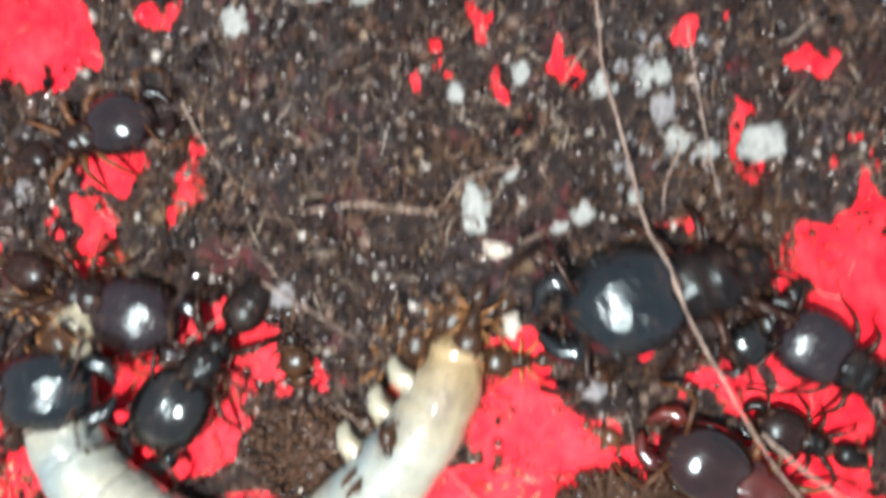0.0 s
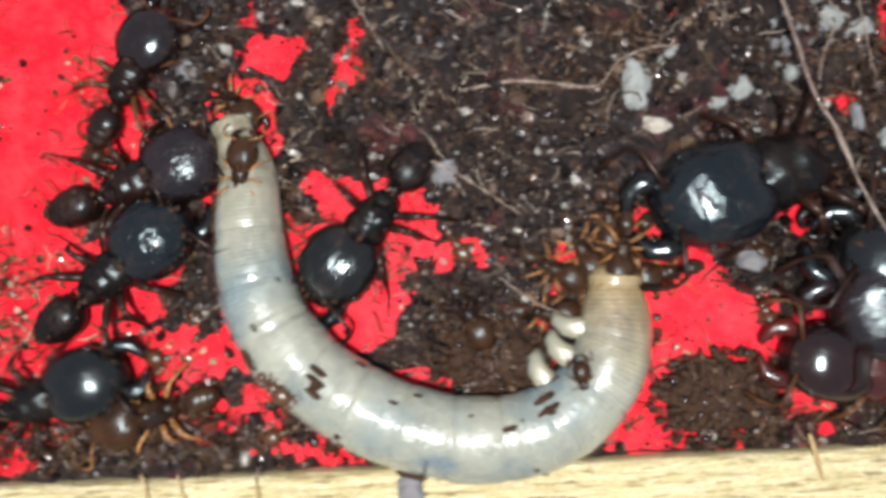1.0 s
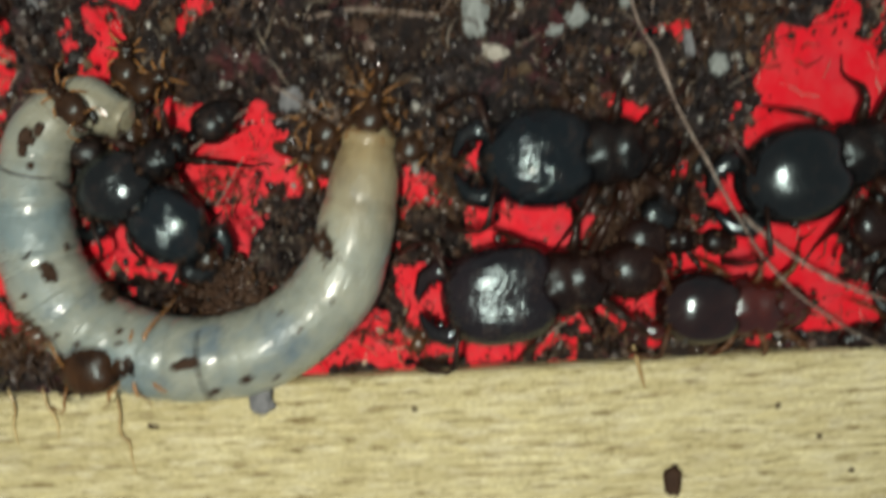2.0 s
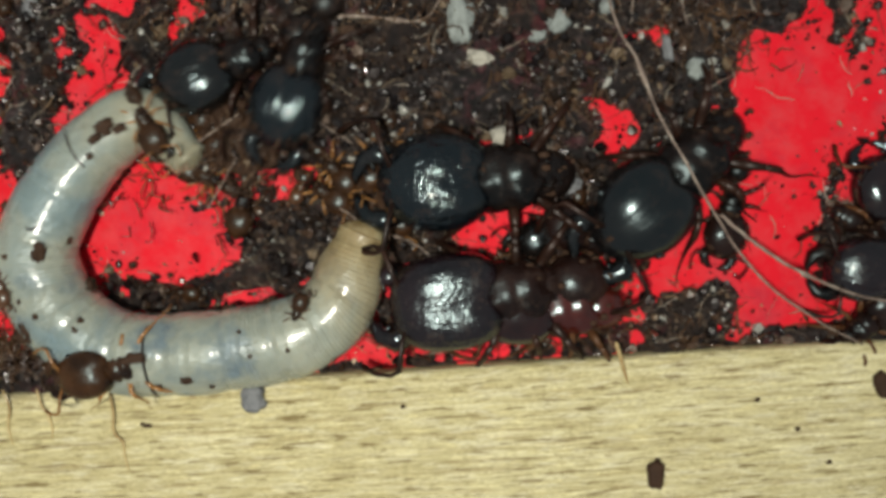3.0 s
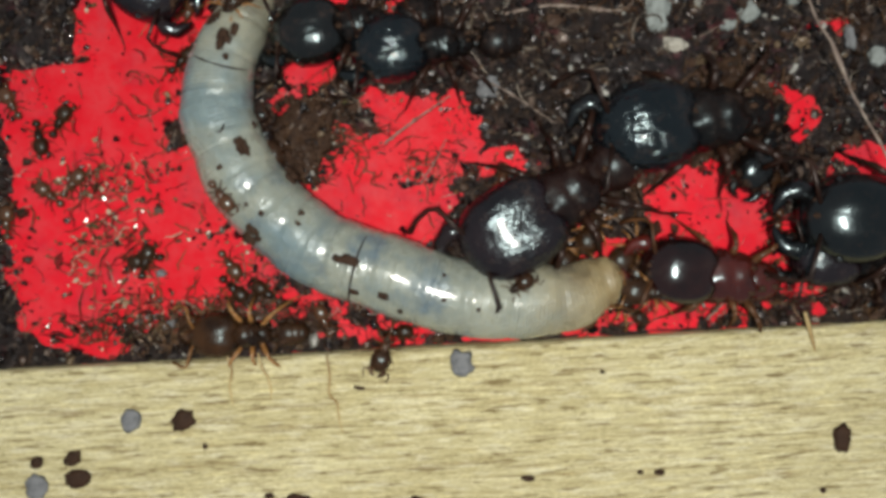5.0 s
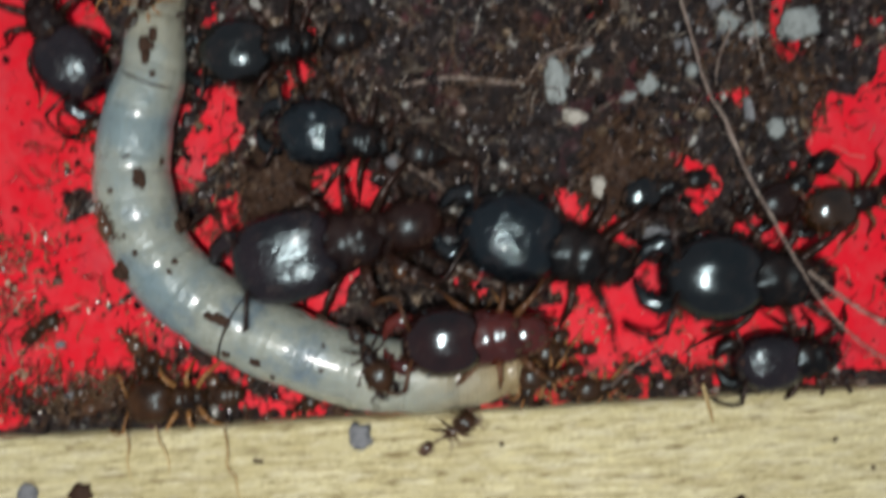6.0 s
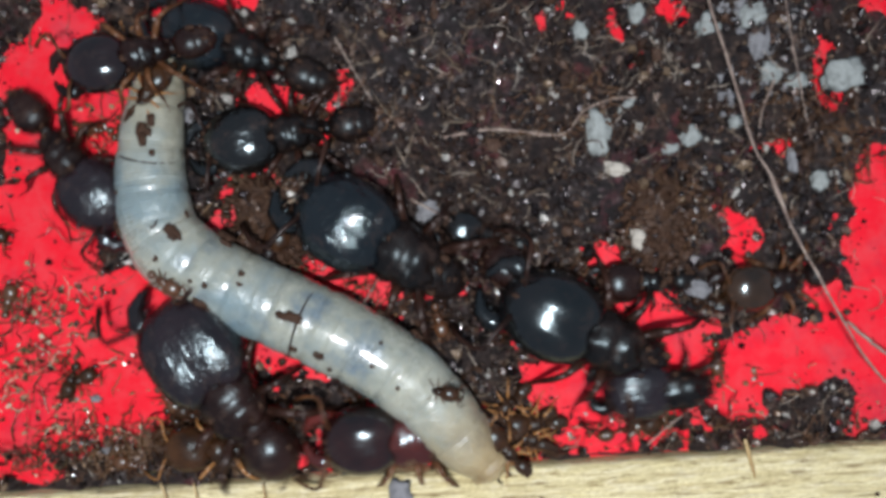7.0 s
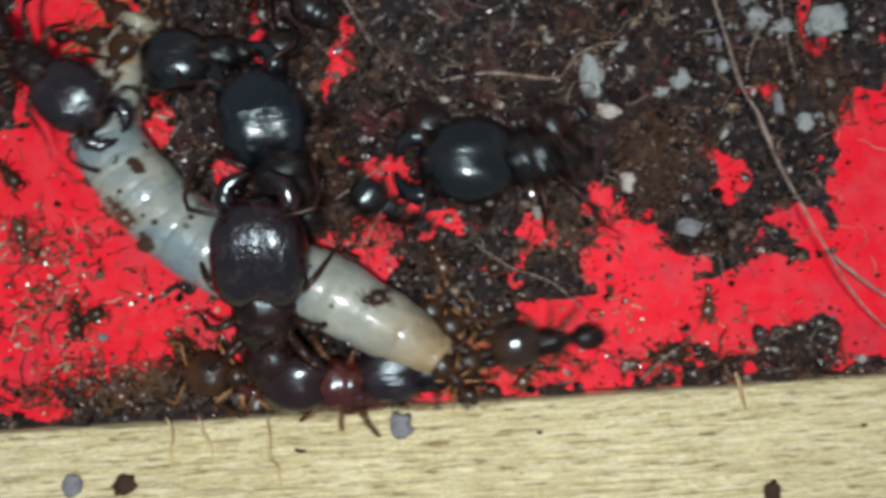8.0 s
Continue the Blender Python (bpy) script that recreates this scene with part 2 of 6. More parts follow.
def flesh_material(name, *stops):
    """Translucent wet skin; stops: place along the body (m) and its pale, dull and inner tones."""
    m, nt, b = material(name)
    if len(stops) > 1:
        rest = nt.nodes.new("ShaderNodeAttribute")
        rest.attribute_name = "rest"
        p = rest.outputs["Vector"]
    else:
        p = coords(nt)
    cut = nt.nodes.new("ShaderNodeSeparateXYZ")
    nt.links.new(p, cut.inputs[0])
    along = nt.nodes.new("ShaderNodeMath")
    along.operation = "MULTIPLY_ADD"
    nt.links.new(cut.outputs[0], along.inputs[0])
    along.inputs[1].default_value = 1 / LENGTH
    wander = nt.nodes.new("ShaderNodeMath")
    wander.operation = "MULTIPLY_ADD"
    nt.links.new(noise_of(nt, p, 300, 3), wander.inputs[0])
    wander.inputs[1].default_value, wander.inputs[2].default_value = 0.12, -0.06
    nt.links.new(wander.outputs[0], along.inputs[2])
    pale, dull, gut, blue = [ramp(nt, along.outputs[0], [(k, pick(tones)) for k, tones in stops]) for pick in (
        lambda q: q[0], lambda q: q[1], lambda q: q[2], lambda q: tuple(a * w for a, w in zip(q[1], (0.60, 0.80, 1.04))))]
    folds = nt.nodes.new("ShaderNodeTexWave")
    folds.wave_profile = "SIN"
    folds.inputs["Scale"].default_value = 140
    folds.inputs["Distortion"].default_value = 1.2
    folds.inputs["Detail"].default_value = 2
    nt.links.new(p, folds.inputs["Vector"])
    crease = ramp(nt, folds.outputs["Fac"], [(0.0, (0, 0, 0)), (0.10, (1, 1, 1))])
    n = noise_of(nt, p, 330, 4)
    low = noise_of(nt, p, 210, 3)
    fine = noise_of(nt, p, 1600, 4)
    deep = nt.nodes.new("ShaderNodeMapRange")
    thin = nt.nodes.new("ShaderNodeMapRange")
    for rng, lo, hi in ((deep, 0.32, 0.44), (thin, 0.44, 0.60)):
        nt.links.new(n, rng.inputs["Value"])
        rng.inputs["From Min"].default_value, rng.inputs["From Max"].default_value = lo, hi
    c = mix(nt, thin.outputs[0], mix(nt, deep.outputs[0], gut, dull), pale)
    bruise = nt.nodes.new("ShaderNodeSeparateColor")
    nt.links.new(ramp(nt, low, [(0.50, (0, 0, 0)), (0.66, (0.78, 0.78, 0.78))]), bruise.inputs[0])
    c = mix(nt, bruise.outputs[0], c, blue)
    c = mix(nt, 0.35, c, ramp(nt, fine, [(0.3, (0.75,) * 3), (0.6, (1.05,) * 3)]), "MULTIPLY")
    nt.links.new(c, b.inputs["Base Color"])
    b.inputs["Subsurface Weight"].default_value = 0.4
    b.inputs["Subsurface Radius"].default_value = (1.0, 0.8, 0.6)
    b.inputs["Subsurface Scale"].default_value = 0.0008
    wet = noise_of(nt, p, 420, 5, 0.7)
    nt.links.new(ramp(nt, wet, [(0.38, (0.20,) * 3), (0.60, (0.48,) * 3)]), b.inputs["Roughness"])
    nt.links.new(ramp(nt, wet, [(0.42, (1.0,) * 3), (0.58, (0.12,) * 3)]), b.inputs["Coat Weight"])
    b.inputs["Coat Roughness"].default_value = 0.16
    b.inputs["Specular Tint"].default_value = (0.85, 0.97, 1.0, 1)
    bump(nt, b, mix(nt, 0.08, mix(nt, 0.22, mix(nt, 0.6, n, low), fine), crease), 0.6, 0.0009)
    return m


RED, SOIL, CRUMB, FIBRE, ROOT, WOOD = red_plastic(), soil_material("soil"), crumb_material(), fibre_material(), root_material(), wood_material()
PALE_STONE = stone_material("pale_stone", (0.235, 0.268, 0.260))
CREAM_STONE = stone_material("cream_stone", (0.38, 0.37, 0.32))
GREY_STONE = stone_material("grey_stone", (0.17, 0.18, 0.19))
DARK_CRUMB = stone_material("dark_crumb", (0.040, 0.021, 0.012))
BLACK_SHELL = shell_material("black_shell", (0.0015, 0.002, 0.0025), (0.006, 0.0048, 0.005), 0.18, 0.42, 0.2, 0.5, 0.3)
STRIPED_SHELL = shell_material("wrinkled_shell", (0.0015, 0.0025, 0.004), (0.005, 0.007, 0.009), 0.13, 1.0, 0.62, 0.5, 0.45)
GRITTY_SHELL = shell_material("gritty_shell", (0.005, 0.0025, 0.0035), (0.014, 0.006, 0.008), 0.21, 0.9, 0.54, 0.3, 0.55)
SOOTY_SHELL = shell_material("sooty_shell", (0.002, 0.002, 0.002), (0.007, 0.005, 0.0045), 0.16, 0.8, 0.45, 0.45, 0.6)
RED_SHELL = shell_material("red_brown_shell", (0.004, 0.0018, 0.0022), (0.014, 0.0045, 0.005), 0.16, 0.5, 0.25, 0.5, 0.4)
DULL_BLACK = shell_material("dull_black_shell", (0.003, 0.0022, 0.0022), (0.010, 0.006, 0.005), 0.26, 0.45, 0.3, 0.0, 0.6)
DULL_BROWN = shell_material("dull_brown_shell", (0.006, 0.0028, 0.0024), (0.020, 0.008, 0.006), 0.26, 0.45, 0.3, 0.0, 0.6)
CHESTNUT = shell_material("chestnut_shell", (0.030, 0.0045, 0.0032), (0.095, 0.0125, 0.007), 0.18, 0.2, 0.2, 0.5, 0.3)
BROWN_SHELL = shell_material("brown_shell", (0.008, 0.0045, 0.002), (0.045, 0.020, 0.007), 0.15, 0.15, 0.0, 0.4, 0.3)
GARNET = shell_material("garnet_shell", (0.004, 0.0015, 0.0015), (0.022, 0.0045, 0.0035), 0.13, 0.32, 0.2, 0.5, 0.35)
MOTTLED_SHELL = shell_material("mottled_shell", (0.010, 0.005, 0.003), (0.070, 0.030, 0.010), 0.26, 0.4, 0.0, 0.0, 0.6)
TINY_SHELL = shell_material("amber_shell", (0.05, 0.020, 0.008), (0.13, 0.055, 0.02), 0.25)
DARK_LIMB = limb_material("dark_limb", (0.008, 0.004, 0.003), (0.024, 0.010, 0.006), 0.35, 0.25)
BROWN_LIMB = limb_material("brown_limb", (0.04, 0.016, 0.007), (0.10, 0.045, 0.018), 0.35, 0.25)
TAN_LIMB = limb_material("tan_limb", (0.16, 0.07, 0.02), (0.30, 0.15, 0.05))
FLESH_TONES = ((0.312, 0.332, 0.272), (0.248, 0.275, 0.232), (0.132, 0.178, 0.200))
TAIL_TONES = ((0.305, 0.295, 0.215), (0.24, 0.23, 0.16), (0.16, 0.145, 0.095))
HEAD_TONES = ((0.372, 0.308, 0.172), (0.300, 0.236, 0.124), (0.19, 0.134, 0.062))


FLESH = flesh_material("larva_skin", (0.0, TAIL_TONES), (0.22, FLESH_TONES), (0.86, FLESH_TONES), (1.0, HEAD_TONES))
BUFF = flesh_material("buff_skin", (0.5, TAIL_TONES))
AMBER = flesh_material("head_skin", (0.5, HEAD_TONES))


# ---- shapes, in millimetres ----
def at(x, y, z=0.0, heading=0.0):
    return pose(x * MM, y * MM, z * MM, 0, 0, heading)


def mesh_of(name, verts, faces, mat, smooth=True):
    me = bpy.data.meshes.new(name)
    me.from_pydata([(v[0] * MM, v[1] * MM, v[2] * MM) for v in verts], [], faces)
    if smooth:
        me.polygons.foreach_set("use_smooth", [True] * len(me.polygons))
    me.materials.append(mat)
    me.update()
    return me


def part(name, shape, mat, parent, label="", m=None):
    ob = new(name, mesh_of(name, shape[0], shape[1], mat))
    ob.parent = parent
    if m is not None:
        ob.matrix_basis = m
    if label:
        tagged(ob, label)
    return ob


def joined(*shapes):
    verts, faces = [], []
    for v, f in shapes:
        k = len(verts)
        verts += list(v)
        faces += [tuple(i + k for i in face) for face in f]
    return verts, faces


def ball(centre, radii, segs=20, rings=12, square=1.0, shape=None):
    """A rounded body along x; square below 1 makes it boxier; shape(u, v) bends a point of the unit ball."""
    verts, faces = [], []
    for i in range(rings + 1):
        a = math.pi * i / rings
        for j in range(segs):
            b = 2 * math.pi * j / segs
            u = Vector((-math.cos(a), math.sin(a) * math.cos(b), math.sin(a) * math.sin(b)))
            u = Vector([math.copysign(abs(c) ** square, c) for c in u])
            if shape:
                u = shape(u)
            verts.append((centre[0] + radii[0] * u.x, centre[1] + radii[1] * u.y, centre[2] + radii[2] * u.z))
    for i in range(rings):
        for j in range(segs):
            k = (j + 1) % segs
            faces.append((i * segs + j, i * segs + k, (i + 1) * segs + k, (i + 1) * segs + j))
    return verts, faces


def tube(path, radii, sides=6):
    """A tapering round rod along a list of points, closed at both ends."""
    pts = [Vector(p) for p in path]
    verts, faces = [], []
    side = None
    for i, p in enumerate(pts):
        d = (pts[min(i + 1, len(pts) - 1)] - pts[max(i - 1, 0)]).normalized()
        if side is None:
            side = d.cross(Vector((0, 0, 1)) if abs(d.z) < 0.9 else Vector((1, 0, 0))).normalized()
        side = (side - d * side.dot(d)).normalized()
        up = d.cross(side)
        r = radii[min(i, len(radii) - 1)]
        for j in range(sides):
            a = 2 * math.pi * j / sides
            verts.append(tuple(p + side * r * math.cos(a) + up * r * math.sin(a)))
    n = len(pts)
    for i in range(n - 1):
        for j in range(sides):
            k = (j + 1) % sides
            faces.append((i * sides + j, i * sides + k, (i + 1) * sides + k, (i + 1) * sides + j))
    faces.append(tuple(range(sides))[::-1])
    faces.append(tuple((n - 1) * sides + j for j in range(sides)))
    return verts, faces


def curve_through(points, count):
    """Evenly spaced points on a smooth line through the given ones."""
    p = [np.array(q, float) for q in points]
    p = [2 * p[0] - p[1]] + p + [2 * p[-1] - p[-2]]
    fine = []
    for i in range(1, len(p) - 2):
        for u in np.linspace(0, 1, 16, endpoint=False):
            fine.append(0.5 * (2 * p[i] + (p[i + 1] - p[i - 1]) * u + (2 * p[i - 1] - 5 * p[i] + 4 * p[i + 1] - p[i + 2]) * u ** 2
                               + (3 * p[i] - p[i - 1] - 3 * p[i + 1] + p[i + 2]) * u ** 3))
    fine = np.array(fine + [p[-2]])
    run = np.concatenate([[0], np.cumsum(np.linalg.norm(np.diff(fine, axis=0), axis=1))])
    s = np.linspace(0, run[-1], count)
    return np.stack([np.interp(s, run, fine[:, k]) for k in range(fine.shape[1])], 1)


def lattice(x, y, cell, seed):
    """Smooth random heights between 0 and 1, in cells of that size."""
    gx, gy = x / cell + 1000.5, y / cell + 1000.5
    ix, iy = np.floor(gx).astype(np.int64), np.floor(gy).astype(np.int64)
    fx, fy = gx - ix, gy - iy
    fx, fy = fx * fx * (3 - 2 * fx), fy * fy * (3 - 2 * fy)

    def h(a, b):
        v = np.sin(a * 127.1 + b * 311.7 + seed * 74.7) * 43758.5453
        return v - np.floor(v)
    return (h(ix, iy) * (1 - fx) + h(ix + 1, iy) * fx) * (1 - fy) + (h(ix, iy + 1) * (1 - fx) + h(ix + 1, iy + 1) * fx) * fy


def lumpy(u):
    return u * (1 + 0.20 * noise.noise(u * 2.3) + 0.10 * noise.noise(u * 5.5))


def ragged(u):
    d = u + Vector((rnd.random(), 0, 0)) * 0.02
    return u * (1 + 0.45 * noise.noise(d * 1.9 + Vector((7, 1, 3))) + 0.25 * noise.noise(d * 4.7))


# ---- the floor, the wooden edge and the soil ----
EDGE = math.degrees(math.atan2(2.38, 43.15))          # the way the strip runs
EDGE_Y = -16.38                                       # its edge at x = 0


def edge_y(x):
    return EDGE_Y + np.tan(radians(EDGE)) * x


def box(x0, x1, y0, y1, z0, z1):
    v = [(x, y, z) for z in (z0, z1) for y in (y0, y1) for x in (x0, x1)]
    return v, [(0, 2, 3, 1), (4, 5, 7, 6), (0, 1, 5, 4), (2, 6, 7, 3), (0, 4, 6, 2), (1, 3, 7, 5)]


floor = new("floor", mesh_of("floor", *box(-120, 120, -90, 100, -3, 0), RED, False))
tagged(floor, "flat red plastic floor dusted with soil crumbs", "floor", kind="structure")


def wooden_strip():
    bm = bmesh.new()
    nx, w, h = 160, 34.0, 1.2
    prof = [(-w, -0.01), (-w, h - 0.3), (-w + 0.3, h), (-24, h), (-16, h), (-8, h), (-3, h), (-0.8, h), (-0.22, h - 0.02), (-0.05, h - 0.14), (0, h - 0.4), (0.02, -0.01)]
    rows = []
    for i in range(nx + 1):
        x = -110 + 220 * i / nx
        row = []
        for j, (y, z) in enumerate(prof):
            wob = 0.10 * (float(lattice(np.array(x), np.array(0.0), 2.3, 3)) - 0.5) + 0.16 * (float(lattice(np.array(x), np.array(0.0), 9, 4)) - 0.5)
            dz = 0.08 * (float(lattice(np.array(x), np.array(float(j) * 3), 6, 5)) - 0.5) if z > h - 0.2 else 0
            row.append(bm.verts.new((x * MM, (y + (wob if j > 7 else 0)) * MM, (z + dz) * MM)))
        rows.append(row)
    for a, b in zip(rows, rows[1:]):
        for j in range(len(prof) - 1):
            bm.faces.new((a[j], b[j], b[j + 1], a[j + 1]))
    me = bpy.data.meshes.new("wooden_strip")
    bm.normal_update()
    bm.to_mesh(me)
    bm.free()
    me.polygons.foreach_set("use_smooth", [True] * len(me.polygons))
    me.materials.append(WOOD)
    ob = new("wooden_strip", me)
    ob.matrix_basis = pose(0, EDGE_Y * MM, 0, 0, 0, EDGE)
    return tagged(ob, "pale unpainted wooden strip with fine straight grain", "wood strip", kind="structure")


wooden_strip()

BARE = []


def bare(x, y, rx, ry, turn=0):
    """A patch where the red floor shows through the soil."""
    BARE.append((x, y, rx, ry, radians(-turn)))


bare(-30.1, -9.9, 3.24, 8.54, 0)
bare(-26.7, -9.9, 3.53, 4.42, 0)
bare(-21.8, -12.7, 3.53, 2.06, -25)
bare(-28.2, -16.4, 1.77, 1.62, 0)
bare(-12.1, -6.2, 2.21, 1.77, 0)
bare(1.3, -7.5, 1.82, 1.82, 0)
bare(-1.2, -12.4, 3.24, 1.62, 0)
bare(1.4, -13.6, 2.65, 2.65, 0)
bare(5.6, -11.6, 5.00, 1.47, 0)
bare(10.7, -11.3, 2.65, 2.21, 0)
bare(0.2, -15.8, 2.35, 1.03, 0)
bare(14.6, -4.8, 2.35, 4.42, 0)
bare(14.6, -10.7, 3.24, 3.83, 0)
bare(7.0, -4.9, 0.65, 1.47, -30)
bare(-11.2, -4.7, 1.18, 0.88, 0)
bare(-28.3, -8.0, 3.71, 5.14, 0)
bare(-25.2, -10.9, 3.14, 3.14, 0)
bare(-21.8, -13.2, 2.57, 1.57, -15)
bare(-29.2, -15.4, 1.71, 2.29, 0)
bare(-26.4, 5.3, 1.77, 1.29, 0)
bare(-15.6, 2.5, 0.86, 0.86, 0)
bare(2.0, -8.1, 1.43, 3.14, 0)
bare(0.3, -13.3, 4.29, 1.57, 0)
bare(8.3, -11.6, 2.57, 2.14, 0)
bare(13.2, -10.4, 2.57, 3.43, 0)
bare(-12.9, 0.6, 0.51, 0.86, 0)
bare(7.1, -4.7, 0.71, 1.29, -30)
bare(-26.4, 2.6, 4.08, 2.80, 0)
bare(-26.8, -1.1, 3.31, 3.82, 0)
bare(-27.0, -5.8, 2.80, 2.80, 0)
bare(-16.4, 1.8, 0.97, 1.40, -15)
bare(-11.9, -5.3, 0.97, 1.02, 0)
bare(-12.2, -10.4, 2.17, 1.53, 0)
bare(-14.2, -8.1, 1.02, 1.27, 0)
bare(-7.3, -7.5, 1.53, 0.82, 0)
bare(-3.0, -7.8, 1.15, 0.71, 0)
bare(-4.0, -9.8, 0.89, 0.89, 0)
bare(-7.6, -13.6, 0.76, 0.89, 0)
bare(3.0, -13.8, 2.55, 1.40, 0)
bare(-13.3, -0.3, 0.46, 0.76, 0)
bare(-19.6, 7.9, 3.26, 3.26, 0)
bare(-14.5, 8.2, 1.13, 0.70, 0)
bare(-2.1, 6.4, 0.55, 0.45, 0)
bare(3.7, 7.0, 0.65, 0.88, 0)
bare(0.4, 8.0, 0.38, 0.38, 0)
bare(1.2, 4.6, 0.35, 0.55, 0)
bare(9.3, 7.9, 0.85, 0.70, -30)
bare(14.7, 6.4, 1.13, 0.95, -30)
bare(11.8, 1.8, 0.50, 0.55, 0)
bare(11.4, 3.6, 0.35, 0.88, 0)
bare(17.1, -1.9, 1.50, 3.76, 0)
bare(17.0, -6.1, 1.25, 3.01, 0)
bare(-13.3, 0.4, 0.35, 1.00, 0)
bare(-18.2, -0.6, 0.55, 0.65, 0)
bare(16.4, -4.3, 3.09, 4.21, 0)
bare(16.6, -13.9, 3.23, 1.55, 0)
bare(11.3, -8.0, 1.55, 1.12, 0)
bare(0.9, -7.0, 1.01, 1.26, -20)
bare(2.0, -7.9, 0.56, 0.84, 0)
bare(7.6, -4.7, 0.62, 1.12, -30)
bare(-14.8, -9.5, 3.65, 2.95, 0)
bare(-13.1, -5.5, 1.26, 1.69, 0)
bare(-10.6, -7.8, 1.26, 0.79, 0)
bare(-8.4, -16.2, 1.97, 0.79, 0)
bare(5.1, -15.5, 1.26, 0.56, 0)
bare(8.4, -15.1, 0.51, 0.70, 0)
bare(-27.5, -4.4, 3.75, 3.17, 0)
bare(-28.1, -10.5, 3.32, 4.91, 0)
bare(-29.3, -15.4, 2.31, 1.44, 0)
bare(-24.1, -14.0, 4.91, 2.02, -15)
bare(-18.9, -14.8, 4.33, 0.81, -18)
bare(-14.6, -16.1, 3.75, 0.63, -10)
bare(3.6, -9.9, 3.17, 0.81, -10)
bare(7.1, -12.5, 2.31, 2.02, 0)
bare(1.9, -15.7, 1.73, 0.63, 0)
bare(-24.4, -0.1, 1.44, 1.10, 0)
bare(-18.9, -4.7, 0.81, 0.87, 0)
bare(-9.7, -6.4, 1.30, 0.87, 20)
bare(-3.0, -8.2, 1.30, 0.81, 0)
bare(1.3, -7.9, 2.02, 0.40, -8)
bare(7.1, -4.9, 0.63, 1.01, 0)
bare(-17.5, -2.4, 1.01, 2.89, 0)
bare(-10.1, -6.1, 1.59, 0.81, 0)
bare(0.9, -12.8, 3.76, 2.17, -15)
bare(1.4, -15.4, 1.74, 1.16, 0)
bare(14.8, -2.1, 2.02, 2.31, 0)
bare(14.8, -14.3, 2.02, 1.45, 0)
bare(7.0, -5.0, 0.72, 1.30, -30)
bare(1.7, -6.4, 1.04, 0.81, 0)
bare(-28.6, -4.2, 5.71, 2.00, 0)
bare(-28.9, -9.1, 3.14, 2.57, 0)
bare(-29.2, -14.8, 3.14, 2.28, 0)
bare(-7.2, -14.8, 4.85, 1.77, 10)
bare(-2.9, -7.9, 0.80, 0.80, 0)
bare(-18.6, -12.2, 1.71, 1.14, 0)
bare(-10.9, -7.4, 1.06, 2.13, 0)
bare(0.8, -9.8, 1.99, 0.93, 20)
bare(4.3, -10.0, 1.20, 0.93, 0)
bare(-2.1, -12.7, 1.46, 1.06, 0)
bare(-3.7, -15.7, 2.93, 0.93, 0)
bare(9.5, -0.9, 0.80, 0.40, 0)
bare(17.8, -3.8, 3.24, 3.24, 0)
bare(20.5, -0.3, 1.35, 2.43, 0)
bare(19.8, -7.6, 1.62, 2.43, 0)
bare(3.7, -9.5, 1.35, 1.08, 0)
bare(-23.6, -1.5, 1.9, 4.6, 0)
bare(-22.6, -8.6, 2.0, 2.6, 0)
bare(-15.8, -8.8, 3.2, 3.6, 0)
bare(-11.1, -6.9, 1.8, 1.5, 0)


def cover(x, y):
    """How much soil lies at a place: above 0 is covered."""
    wx = x + 1.5 * (lattice(x, y, 1.7, 11) - 0.5) + 0.8 * (lattice(x, y, 0.7, 12) - 0.5)
    wy = y + 1.5 * (lattice(x, y, 1.7, 13) - 0.5) + 0.8 * (lattice(x, y, 0.7, 14) - 0.5)
    away = np.full(np.shape(x), 3.0)
    for px, py, rx, ry, turn in BARE:
        c, s = math.cos(turn), math.sin(turn)
        u, v = (wx - px) * c + (wy - py) * s, -(wx - px) * s + (wy - py) * c
        d = np.sqrt((u / rx) ** 2 + (v / ry) ** 2)
        away = np.minimum(away, (d - 0.87) * min(rx, ry))
    gap = y - edge_y(x)
    heap = np.where((x > 5) | (x < -15) & (x > -25), 0.9, 0.15) * (0.4 + 1.2 * lattice(x, x * 0, 3.1, 21)) - gap
    return np.maximum(away, heap)


def soil_bed():
    step = 0.2
    xs, ys = np.arange(-42, 40, step), np.arange(-19.5, 21, step)
    x, y = np.meshgrid(xs, ys)
    c = cover(x, y)
    thick = np.clip(c / 1.1, -1, 1)
    z = 0.42 * thick + 0.25 * np.clip(c - 0.6, 0, 1.5)
    rough = 0.55 * (lattice(x, y, 1.3, 31) - 0.5) + 0.42 * (lattice(x, y, 0.55, 32) - 0.5) + 0.30 * (lattice(x, y, 0.27, 33) - 0.5)
    z = z + rough * np.clip(0.12 + 1.3 * thick, 0, 1) - 0.02
    keep = z > -0.05
    ids = np.full(x.shape, -1)
    quad = (keep[:-1, :-1] | keep[1:, :-1] | keep[:-1, 1:] | keep[1:, 1:]) & ((y - edge_y(x))[:-1, :-1] > -0.1)
    used = np.zeros(x.shape, bool)
    for a, b in ((0, 0), (1, 0), (0, 1), (1, 1)):
        used[a:a + quad.shape[0], b:b + quad.shape[1]] |= quad
    ids[used] = np.arange(used.sum())
    verts = np.stack([x[used], y[used], np.maximum(z[used], -0.2)], 1)
    i, j = np.nonzero(quad)
    faces = np.stack([ids[i, j], ids[i, j + 1], ids[i + 1, j + 1], ids[i + 1, j]], 1)
    ob = new("soil", mesh_of("soil", verts.tolist(), faces.tolist(), SOIL))
    return tagged(ob, "damp dark brown soil lying thinly on red plastic", "soil", kind="structure")


soil_bed()

